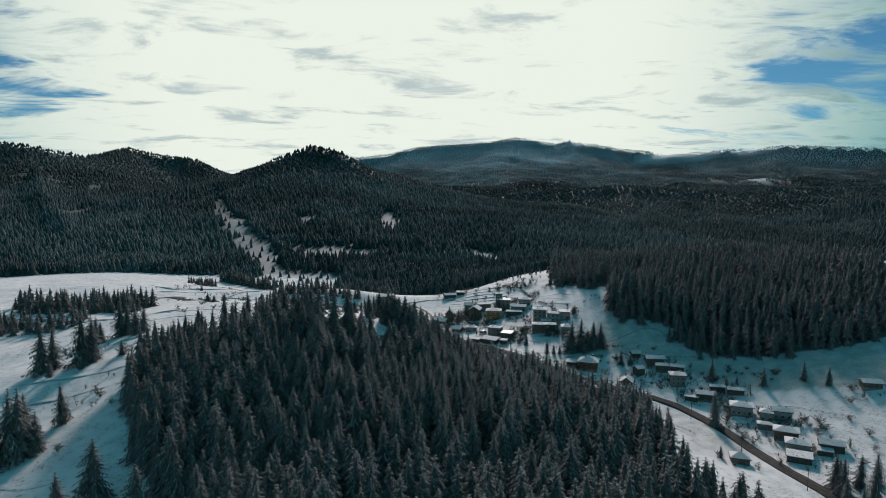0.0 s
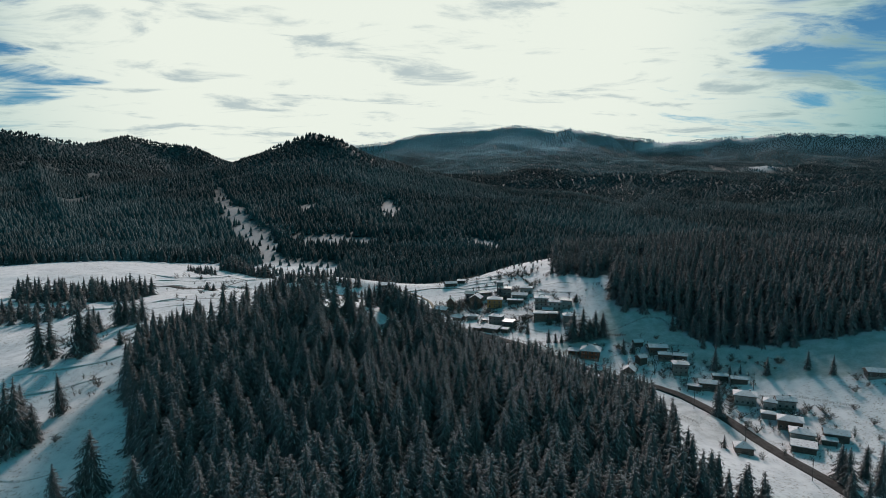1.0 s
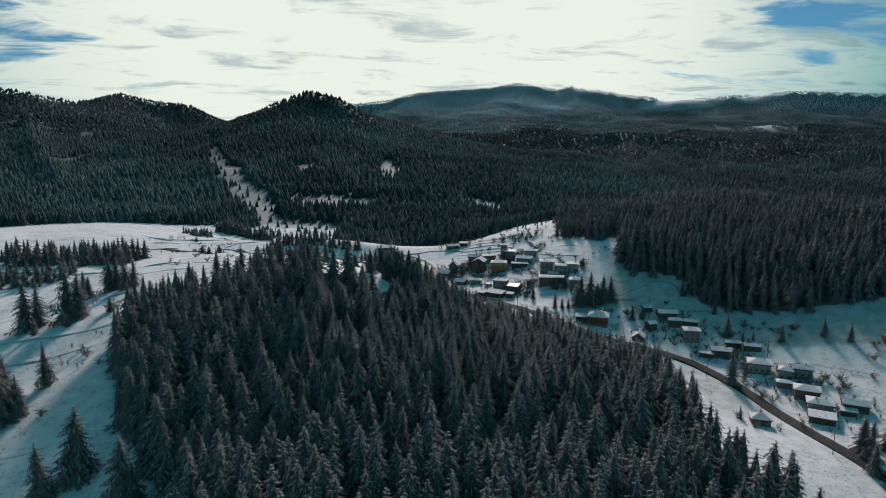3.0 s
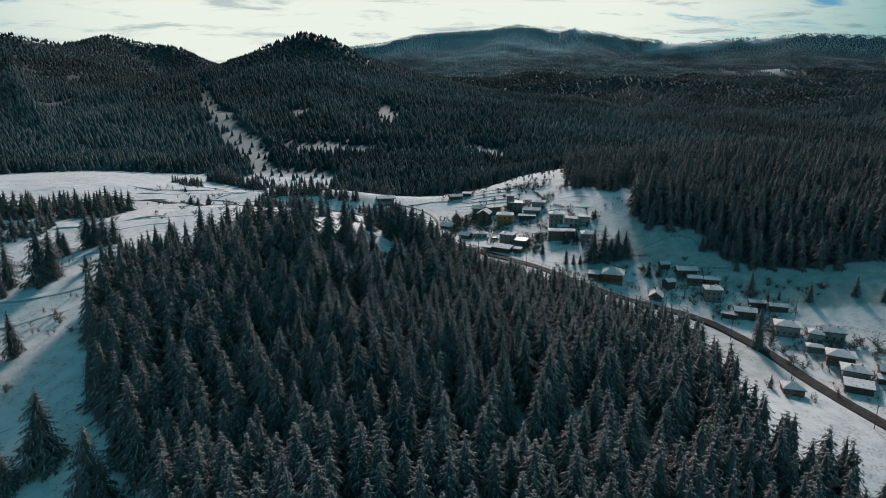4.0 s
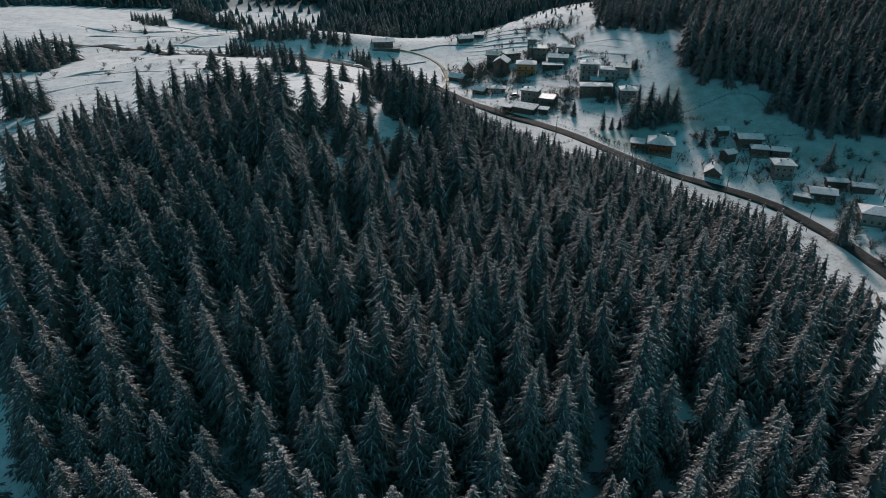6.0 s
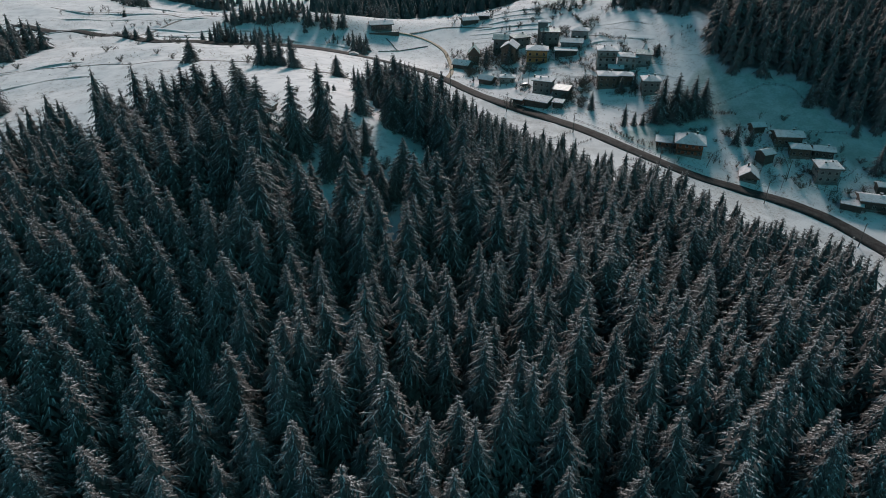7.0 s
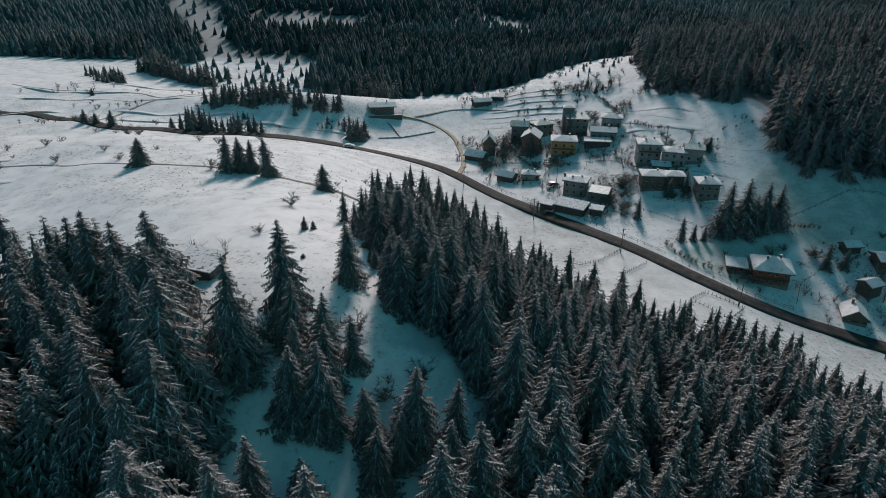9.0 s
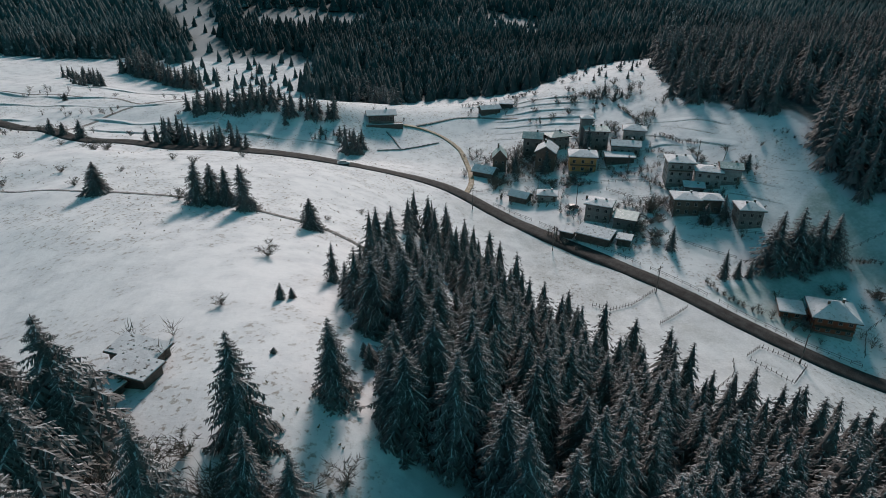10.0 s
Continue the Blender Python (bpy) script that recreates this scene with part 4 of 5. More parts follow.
WEST_SPRUCES = ([(-143, 271.5, 18, 1.1), (-140, 275, 16, 1.1), (-136, 264, 6, 1.2), (-127, 273, 20, 1.1), (-124, 276, 17, 1.1), (-138.7, 312.4, 11, 1.1), (-135, 309, 9, 1.2), (-129, 316, 15.5, 1.15), (-126, 318, 13, 1.1), (-120, 311.5, 13, 1.1), (-117, 314, 11, 1.1),
                (-111.7, 223.4, 12.5, 1.15), (-79.6, 174, 16.5, 1.15), (-86.2, 168, 13.5, 1.15), (-61.4, 156, 16, 1.15), (-58, 154, 11, 1.2), (-111, 206, 11.5, 1.1), (-115, 203, 20, 1.1), (-119, 205, 19, 1.0), (-122, 200, 20, 1.1), (-128, 207, 18, 1.1), (-117, 211, 15, 1.1)] + [(-61.5, 170, 8.5, 1.3), (-54.7, 170, 12.5, 1.2), (-56, 166, 10, 1.2), (-50, 163, 11, 1.1), (-112.7, 277.3, 6, 1.4), (-134, 196, 17, 1.1)])
for rows, label, group in ((MEADOW_SPRUCES, "lone dark spruce standing in the snowy meadow", "spruces of the meadow"),
                           (VILLAGE_SPRUCES, "dark spruce among the snowy village gardens", "spruces of the village"),
                           (WEST_SPRUCES, "snow-dusted spruce on the open snowy slope", "spruces of the western slope")):
    for x, y, h, w in rows:
        plant(x, y, h * (1.18 if rows is WEST_SPRUCES else 1), label, group, 6 + rt.randrange(3) if rows is MEADOW_SPRUCES else None, w * (1.1 if rows is not MEADOW_SPRUCES else 1.0 if y < 300 else 1.15))

# belts of spruces on the far meadows
BELTS = ([([(-150, 395), (-205, 390), (-240, 420), (-235, 440), (-200, 440), (-150, 425)], 4.6, 11), ([(-78, 420), (-60, 412), (-44, 408), (-44, 414), (-60, 421), (-77, 431)], 3.0, 9),
         ([(-86, 475), (-74, 471), (-44, 474), (-44, 488), (-62, 486), (-80, 484)], 3.2, 8), ([(-42, 471), (-31, 471), (-18, 469), (-17, 479), (-42, 479)], 3.2, 8), ([(-30, 455), (-18, 456), (-8, 450), (-8, 460), (-27, 463)], 3.0, 4.5),
         ([(-175, 571), (-152, 545), (-143, 552), (-158, 580), (-178, 591)], 3.6, 6)] + [([(-155, 605), (-122, 577), (-98, 560), (-98, 575), (-125, 597), (-156, 640)], 3.6, 11), ([(-108, 590), (-58, 590), (-62, 640), (-115, 640)], 11, 6),
         ([(-28, 560), (-10, 545), (6, 510), (10, 510), (8, 560), (-25, 600)], 4.2, 10), ([(-250, 360), (-175, 350), (-165, 372), (-250, 395)], 5, 9), ([(-16, 446), (-8, 444), (-6, 452), (-14, 454)], 2.8, 9),
         ([(100, 500), (130, 480), (136, 505), (152, 545), (100, 545)], 7, 3.5), ([(95, 470), (112, 468), (116, 480), (96, 485)], 4.4, 3.5)])
found = [(*scatter(b, step * 1.3, 40 + k), tall * 1.15) for k, (b, step, tall) in enumerate(BELTS)]
bx, by = (np.concatenate([f[j] for f in found]) for j in (0, 1))
tall = np.concatenate([np.full(len(f[0]), f[2]) for f in found])
woods("spruce_belts", (bx, by), tall * (0.85 + 0.5 * wave(bx, by, 4, 29)), hill_kinds, M["needles_wood"], "belts of dark spruces across the snowy meadows", 12, wide=1.15)


# ---- shrubs ----
def shrub_mesh(seed, h):
    rs = random.Random(seed)
    bm = bmesh.new()
    for k in range(11):
        a, lean = rs.uniform(0, math.tau), rs.uniform(0.1, 1.0)
        p = Vector((0, 0, -0.1))
        d = Vector((math.cos(a) * lean, math.sin(a) * lean, 1)).normalized()
        r = 0.018 * h / 2
        for j in range(3):
            q = p + d * h * rs.uniform(0.2, 0.34)
            rod(bm, p, q, r, r * 0.6, 3)
            for _ in range(5 + 5 * j):
                o = p.lerp(q, rs.uniform(0.1, 1.0))
                e = (d * 0.5 + Vector((rs.uniform(-1, 1), rs.uniform(-1, 1), rs.uniform(-0.5, 0.8)))).normalized()
                w = e.cross(Vector((rs.uniform(-1, 1), rs.uniform(-1, 1), 0.3))).normalized() * 0.028
                bm.faces.new([bm.verts.new(c) for c in (o - w, o + w, o + e * h * rs.uniform(0.14, 0.30))])
            p, r = q, r * 0.65
            d = (d + Vector((rs.uniform(-0.8, 0.8), rs.uniform(-0.8, 0.8), rs.uniform(-0.2, 0.3)))).normalized()
    me = bpy.data.meshes.new("shrub")
    bm.to_mesh(me)
    bm.free()
    me.materials.append(M["twig"])
    return me


SHRUB_MESHES = [shrub_mesh(80 + k, 2.4) for k in range(4)]


def shrub(x, y, h, label="bare leafless shrub in the snow", group="shrubs of the meadows"):
    s = h / 2.4
    ob = new("shrub", SHRUB_MESHES[rt.randrange(4)])
    ob.matrix_basis = pose(x, y, zland(x, y) - 0.05, 0, 0, rt.uniform(0, 360)) @ Matrix.Diagonal((s * 1.25, s * 1.25, s, 1))
    return tagged(ob, label, "shrub", group)


for x, y, h in ([(-20.5, 298, 3.2), (-23.0, 276, 2.0), (-89.6, 400, 4.5), (-87, 402, 4), (-75, 352, 2.6), (-46, 336, 3.4), (-13, 330, 1.5), (-6, 345, 1.6), (0, 340, 1.8), (-2, 262, 2),
                (-145.9, 298, 5), (-112.7, 279, 5.5), (-104, 204, 3), (-106, 240, 3), (-108, 243, 3.2), (-125, 266, 3), (-98, 230, 2.5), (-100, 250, 2.2), (-27, 243, 5), (-24, 240, 5), (-21, 242, 4), (-20, 246, 3), (-8, 236, 3), (-16, 240, 4.5), (-13, 243, 4), (-10, 240, 4), (-18, 237, 5), (-26, 239, 5), (-29, 242, 5.5), (-23, 246, 3.5)] + [(-5, 242, 3), (-2, 232, 3), (3, 236, 3.4), (-13, 232, 3),
                (44, 433, 4), (41, 437, 4), (47, 440, 4.5), (56, 436, 4), (73, 448, 4.5), (88, 452, 4), (94, 440, 3.5), (36, 441, 3), (83, 470, 3.5), (96, 482, 4), (103, 470, 3.5), (79, 374, 3), (84, 379, 3.2), (88, 384, 3), (76, 368, 3.5), (80, 363, 3.5),
                (153, 262, 3.5), (158, 268, 3.5), (181, 250, 4), (185, 246, 3), (172, 262, 2.5), (150, 290, 3), (140, 322, 3), (148, 330, 3), (197, 244, 3), (206, 255, 4)] + [(212, 262, 4), (190, 222, 3), (196, 232, 3.4), (180, 214, 3), (171, 206, 3.4)]):
    shrub(x, y, h)
rs_v = np.random.RandomState(15)
for cx, cy, rx, ry, n in ((50, 432, 9, 8, 16), (60, 431, 8, 5, 10), (90, 443, 12, 6, 12), (78, 444, 8, 6, 8), (82, 376, 7, 6, 10), (76, 362, 6, 5, 10), (112, 405, 10, 5, 6), (158, 275, 6, 9, 12), (150, 250, 3, 12, 8), (178, 246, 8, 8, 10), (40, 412, 5, 6, 6), (66, 405, 9, 4, 7), (140, 300, 6, 6, 6), (120, 330, 8, 6, 6), (170, 300, 14, 6, 10), (185, 290, 10, 4, 6)):
    for a, b in zip(rs_v.uniform(0, math.tau, n), np.sqrt(rs_v.rand(n))):
        shrub(cx + rx * b * math.cos(a), cy + ry * b * math.sin(a), rs_v.uniform(1.6, 4.2), "leafless garden shrub among the houses", "shrubs of the village")
# tufts of dry grass that stand out of the snow
rs_g = np.random.RandomState(23)
tx, ty = rs_g.uniform(-130, 90, 2600), rs_g.uniform(235, 520, 2600)
ok = ~inside(FOREST, tx, ty) & (wave(tx, ty, 30, 51) + 0.6 * wave(tx, ty, 9, 52) > 0.15) & (along(tx, ty, (0, [(*p, 0) for p in ROAD])) > 4)
tx, ty = tx[ok], ty[ok]
tz = land(tx, ty)
turn, high, broad = rs_g.uniform(0, math.tau, (6, len(tx))), rs_g.uniform(0.12, 0.34, (6, len(tx))), rs_g.uniform(0.05, 0.14, (6, len(tx)))
tri = []
for a, h, w in zip(turn, high, broad):
    c, d = np.cos(a), np.sin(a)
    tri += [np.stack([tx - d * w, ty + c * w, tz - 0.03], 1), np.stack([tx + d * w, ty - c * w, tz - 0.03], 1), np.stack([tx + c * h * 0.9, ty + d * h * 0.9, tz + h], 1)]
tv = np.stack(tri, 1).reshape(-1, 3)
tagged(new("grass_tufts", mesh_from("grass_tufts", tv, np.arange(len(tv)).reshape(-1, 3), [M["straw"]])), "tufts of dry brown grass in the snow", "grass", kind="stuff")
rs_t = np.random.RandomState(16)
tv = []
for cx, cy, rx, ry, n, big in ([(61, 439, 9, 6, 30, 5.5), (66, 422, 6, 4, 14, 4), (52, 420, 6, 6, 18, 5), (44, 416, 6, 5, 14, 4.5), (90, 428, 9, 5, 16, 4.5), (88, 405, 12, 2, 16, 2.5), (80, 380, 6, 5, 14, 3.5), (76, 366, 4, 4, 12, 3.5), (112, 368, 4, 3, 8, 3), (60, 384, 4, 3, 8, 2.5), (100, 366, 8, 2, 12, 3), (50, 437, 6, 5, 12, 5), (37, 444, 5, 6, 8, 3.5), (97, 479, 12, 6, 26, 4.5), (111, 474, 8, 6, 14, 4.5)] + [(107, 443, 5, 4, 14, 4), (120, 455, 4, 5, 8, 3.5),
                               (88, 379, 4, 4, 8, 3.5), (71, 469, 5, 3, 6, 3), (64, 509, 12, 3, 14, 2.5), (48, 503, 8, 3, 10, 2.5), (120, 392, 1.6, 2, 4, 4.5), (136, 398, 7, 5, 8, 2), (-160, 520, 30, 14, 16, 3), (-125, 478, 18, 8, 14, 2.5),
                               (-130, 445, 22, 8, 14, 3), (-85, 515, 25, 8, 12, 2.5), (-20, 458, 12, 5, 12, 3), (-24, 242, 8, 5, 12, 4.5), (-5, 226, 13, 13, 14, 2.5)] + [(-105, 245, 12, 18, 12, 2.5), (-120, 300, 25, 20, 14, 2.5)]):
    for a, b in zip(rs_t.uniform(0, math.tau, n), np.sqrt(rs_t.rand(n))):
        tv.append((cx + rx * b * math.cos(a), cy + ry * b * math.sin(a), big * rs_t.uniform(0.5, 1.1)))
HEDGES = [[(88.4, 403.8), (92.4, 395.8), (95.1, 387.0)],
          [(81.4, 412.3), (83.2, 405.8), (85.0, 399.8)],
          [(98.3, 418.2), (103.3, 413.8), (105.7, 408.5)],
          [(55.1, 420.4), (58.1, 407.5), (67.2, 409.4), (77.2, 412.0)],
          [(74.9, 370.2), (80.4, 370.9), (86.5, 373.3)],
          [(83.9, 377.1), (88.2, 380.5), (93.6, 384.9)],
          [(102.9, 464.5), (104.1, 450.1), (104.0, 433.7)],
          [(107.2, 427.5), (110.3, 418.1), (114.7, 412.8)],
          [(121.5, 394.6), (124.0, 393.6), (126.1, 393.1)],
          [(84.1, 339.2), (86.4, 331.6), (92.3, 324.3)],
          [(95.2, 324.4), (100.2, 321.2), (103.9, 317.9)],
          [(122.4, 343.1), (128.3, 341.1), (133.9, 338.2)],
          [(85.1, 487.3), (93.3, 486.2), (99.5, 473.8)],
          [(104.6, 447.4), (109.2, 447.7), (111.9, 443.2)]]
for line in HEDGES:
    for (ax, ay), (bx, by) in zip(line, line[1:]):
        n = max(2, int(math.hypot(bx - ax, by - ay) / 0.9))
        for k in range(n):
            u = (k + rs_t.rand()) / n
            tv.append((ax + u * (bx - ax) + rs_t.uniform(-0.4, 0.4), ay + u * (by - ay) + rs_t.uniform(-0.4, 0.4), rs_t.uniform(0.8, 2.2)))
THICKET = np.array(tv)
rs_b = np.random.RandomState(14)
for x, y in zip(rs_b.uniform(-150, -30, 40), rs_b.uniform(345, 520, 40)):
    shrub(x, y, rs_b.uniform(1.2, 3.0))
for x, y in zip(rs_b.uniform(60, 140, 30), rs_b.uniform(450, 520, 30)):
    shrub(x, y, rs_b.uniform(2.0, 4.2), "bare leafless shrub on the terraced slope", "shrubs of the terraces")


# ---- houses ----
def roof_shape(w, d, h, rise, kind, over, low, high, inset=0.0):
    """A closed roof body: eaves from low to high, and a ridge along x (gable), a short ridge (hip) or one slope (lean)."""
    bm = bmesh.new()
    a, b = w / 2 + over - inset, d / 2 + over - inset
    ring = [(-a, -b), (a, -b), (a, b), (-a, b)]
    lower = [bm.verts.new((x, y, h + low)) for x, y in ring]
    if kind == "lean":
        lower[2].co.z += rise
        lower[3].co.z += rise
        upper = [bm.verts.new((x, y, h + high + (rise if y > 0 else 0))) for x, y in ring]
        bm.faces.new(upper)
    else:
        upper = [bm.verts.new((x, y, h + high)) for x, y in ring]
        e = a if kind == "gable" else max(a - b * 0.95, 0.05)
        r0, r1 = bm.verts.new((-e, 0, h + high + rise)), bm.verts.new((e, 0, h + high + rise))
        bm.faces.new((upper[0], upper[1], r1, r0))
        bm.faces.new((upper[2], upper[3], r0, r1))
        bm.faces.new((upper[1], upper[2], r1))
        bm.faces.new((upper[3], upper[0], r0))
    bm.faces.new(lower[::-1])
    for k in range(4):
        bm.faces.new((lower[k], lower[(k + 1) % 4], upper[(k + 1) % 4], upper[k]))
    return bm


def gable_body(w, d, h, rise, base):
    bm = bmesh.new()
    pts = [(-d / 2, base), (d / 2, base), (d / 2, h), (0, h + rise), (-d / 2, h)]
    a = [bm.verts.new((-w / 2, y, z)) for y, z in pts]
    b = [bm.verts.new((w / 2, y, z)) for y, z in pts]
    bm.faces.new(a[::-1])
    bm.faces.new(b)
    for k in range(5):
        bm.faces.new((a[k], a[(k + 1) % 5], b[(k + 1) % 5], b[k]))
    return bm


def lean_body(w, d, h, rise, base):
    bm = bmesh.new()
    pts = [(-d / 2, base), (d / 2, base), (d / 2, h + rise), (-d / 2, h)]
    a = [bm.verts.new((-w / 2, y, z)) for y, z in pts]
    b = [bm.verts.new((w / 2, y, z)) for y, z in pts]
    bm.faces.new(a[::-1])
    bm.faces.new(b)
    for k in range(4):
        bm.faces.new((a[k], a[(k + 1) % 4], b[(k + 1) % 4], b[k]))
    return bm


def window_mesh(kind, w, h):
    bm = bmesh.new()
    if kind == "pane":
        box(bm, -w / 2 + 0.08, w / 2 - 0.08, -0.05, 0.02, 0.08, h - 0.08)
    else:
        box(bm, -w / 2, -w / 2 + 0.09, -0.09, 0.03, 0, h)
        box(bm, w / 2 - 0.09, w / 2, -0.09, 0.03, 0, h)
        box(bm, -w / 2 + 0.09, w / 2 - 0.09, -0.09, 0.03, h - 0.09, h)
        box(bm, -w / 2 - 0.06, w / 2 + 0.06, -0.14, 0.03, -0.03, 0.09)
        box(bm, -0.03, 0.03, -0.08, 0.02, 0.09, h - 0.09)
    me = bpy.data.meshes.new("window_" + kind)
    bm.to_mesh(me)
    bm.free()
    me.materials.append(M["glass" if kind == "pane" else "frame"])
    return me


WINDOW = {k: (window_mesh("frame", *k), window_mesh("pane", *k)) for k in ((1.1, 1.3), (0.8, 0.9), (1.6, 1.4))}
SIDES = {"s": 0, "e": 90, "n": 180, "w": 270}


def fit_windows(thing, w, d, storeys, sides, size=(1.1, 1.3), first=0.9, pitch=2.7, gap=2.4):
    frame_me, pane_me = WINDOW[size]
    for side in sides:
        long_, deep = (w, d) if side in "sn" else (d, w)
        n = max(1, int(long_ / gap))
        for st in range(storeys):
            for k in range(n):
                u = (k + 0.5) / n * long_ - long_ / 2
                m = pose(0, 0, 0, 0, 0, SIDES[side]) @ pose(u, -deep / 2 - 0.02, first + st * pitch)
                f = piece("window", frame_me, thing, m)
                piece("pane", pane_me, f)


HOMES = []


def house(x, y, turn, w, d, h, label, roof="hip", rise=1.8, over=0.7, wall="plaster", cover="roof_snow", storeys=2, sides="sw", size=(1.1, 1.3), chimneys=1,
          name="house", category="house", base_wall=True, balcony=False, door=True, snow=0.28):
    rise = rise * (0.65 if rise < 2.3 else 0.8)
    c, s = math.cos(radians(turn)), math.sin(radians(turn))
    zs = [zland(x + c * u - s * v, y + s * u + c * v) for u in (-w / 2, 0, w / 2) for v in (-d / 2, 0, d / 2)]
    z = sorted(zs)[3]
    deep = min(zs) - z - 1.4
    thing = new(name)
    k = 1.0 if x > 30 and y > 405 else 0.9 if x > 30 and y > 330 else 0.84 if x > 90 else 0.78 if y < 300 else 1.0
    thing.matrix_basis = pose(x, y, z, 0, 0, turn) @ Matrix.Diagonal((k, k, k, 1))
    HOMES.append((x, y, w, d))
    tagged(thing, label, category)
    body = {"gable": gable_body, "lean": lean_body}.get(roof)
    part("wall", body(w, d, h, rise, 0.0) if body else boxed(-w / 2, w / 2, -d / 2, d / 2, 0.0, h), M[wall], thing)
    if base_wall:
        part("plinth", boxed(-w / 2 - 0.08, w / 2 + 0.08, -d / 2 - 0.08, d / 2 + 0.08, deep, 0.45), M["stone"], thing, "field stone plinth")
    else:
        part("plinth", boxed(-w / 2 + 0.05, w / 2 - 0.05, -d / 2 + 0.05, d / 2 - 0.05, deep, 0.02), M["stone"], thing, "field stone plinth")
    grow = rise * (1 + over / (d / 2)) if roof != "lean" else rise * (1 + 2 * over / d)
    drop = -over * rise / (d / 2) if roof == "gable" else (-over * rise / d if roof == "lean" else 0.0)
    r = part("roof", roof_shape(w, d, h, grow, roof, over, drop, drop + 0.2), M["tiles"], thing, "dark wooden roof with wide eaves")
    part("roof_cover", roof_shape(w, d, h, grow, roof, over, drop + 0.21, drop + 0.22 + snow, 0.12), M[cover], r, "snow lying on the roof" if cover == "roof_snow" else "patchy thawing snow on the roof" if cover == "patchy_snow" else "green sheet roof with thin snow")
    for k in range(chimneys):
        u, v = (w * (0.22 - 0.4 * k), d * (0.12 if k % 2 == 0 else -0.1))
        top = h + grow + 0.75
        ch = part("chimney", boxed(u - 0.3, u + 0.3, v - 0.3, v + 0.3, h - 0.2, top), M["brown"], r, "brick chimney")
        part("chimney_cap", boxed(u - 0.4, u + 0.4, v - 0.4, v + 0.4, top + 0.002, top + 0.14), M["roof_snow"], r, "snow on the chimney cap")
    if storeys:
        fit_windows(thing, w, d, storeys, sides, size)
    if door:
        part("door", boxed(w * 0.30, w * 0.30 + 0.95, -d / 2 - 0.06, -d / 2 + 0.02, 0.46, 2.5), M["brown"], thing, "brown wooden door")
    if balcony:
        zb = h - 2.7
        part("balcony", boxed(-w / 2 + 0.2, w / 2 - 0.2, -d / 2 - 1.2, -d / 2 - 0.01, zb - 0.15, zb), M["brown"], thing, "wooden balcony floor")
        bm = bmesh.new()
        for k in range(13):
            u = -w / 2 + 0.25 + k * (w - 0.5) / 12
            box(bm, u - 0.03, u + 0.03, -d / 2 - 1.19, -d / 2 - 1.13, zb + 0.004, zb + 0.9)
        box(bm, -w / 2 + 0.2, w / 2 - 0.2, -d / 2 - 1.2, -d / 2 - 1.1, zb + 0.904, zb + 0.98)
        part("balcony_rail", bm, M["brown"], thing, "wooden balcony rail")
    return thing


def barn(x, y, turn, w, d, h, label, **kw):
    kw = {"wall": "dark_boards", "storeys": 0, "chimneys": 0, "door": False, "roof": "gable", "rise": 1.6, "over": 0.6, "base_wall": False, "name": "barn", "category": "barn", **kw}
    return house(x, y, turn, w, d, h, label, **kw)


# upper village
house(73.2, 416, -14, 9.5, 8, 5.8, "ochre two-storey house with a snowy hip roof", wall="ochre", rise=1.7, sides="se", chimneys=1, balcony=True)
house(61.5, 423, 68, 8, 7, 7.2, "tall brown boarded house with a snowy gable roof", "gable", 2.6, wall="brown", sides="sw", chimneys=1)
house(60.5, 441, -18, 7, 6.5, 6.5, "house with a green sheet roof above the village lane", "gable", 2.2, wall="grey_plaster", cover="green_sheet", snow=0.08, chimneys=1)
house(69.5, 439, 15, 8, 6, 5.2, "low house with a green sheet roof beside its neighbour", "hip", 1.6, wall="grey_plaster", cover="green_sheet", snow=0.08)
house(83, 432, -10, 8.5, 7.5, 7.5, "tall grey house with a green hip roof", "hip", 1.5, wall="grey_plaster", cover="green_sheet", snow=0.1, storeys=3, sides="sw", chimneys=2)
house(80.5, 437, -10, 4.5, 4, 10.6, "narrow stair tower with a small snowy roof", "hip", 0.9, 0.5, wall="grey_plaster", storeys=3, sides="s", size=(0.8, 0.9), chimneys=0, door=False, name="tower", category="tower")
house(91.5, 422, -18, 10, 6.5, 3.6, "low pale house with a snowy gable roof", "gable", 1.6, wall="plaster", storeys=1, sides="se")
barn(87, 415.5, -12, 10, 4.5, 2.6, "dark open shed with a flat snowy roof", roof="lean", rise=0.4)
house(98, 431, -20, 8, 6, 4.2, "pale house with a snowy hip roof at the slope", "hip", 1.4, wall="plaster", storeys=1)
house(44.6, 428, 80, 5.5, 5, 6.0, "narrow chalet with a steep green roof", "gable", 3.4, wall="brown", cover="green_sheet", snow=0.1, storeys=2, sides="w", size=(0.8, 0.9))
barn(38.5, 423.5, -35, 8, 5.5, 2.0, "dark wooden hut with a steep snowy roof beside the track", rise=2.2, cover="patchy_snow")
barn(46.5, 398, -38, 7, 5, 2.4, "dark gabled hut with snow on its roof", rise=1.9)
house(55.4, 396, -15, 7, 5, 2.6, "small pale cottage with a snowy roof", "hip", 1.2, wall="plaster", storeys=1, sides="sw", size=(0.8, 0.9), chimneys=2)
# middle village
house(67.5, 378, -30, 8.5, 7, 5.8, "two-storey grey house with a snowy hip roof and chimneys", "hip", 1.1, wall="grey_plaster", chimneys=3, sides="sw")
house(73.5, 371, -30, 7, 5.5, 3.6, "grey extension with a green sheet roof", "lean", 0.9, wall="grey_plaster", cover="green_sheet", snow=0.1, storeys=1, sides="s", chimneys=0)
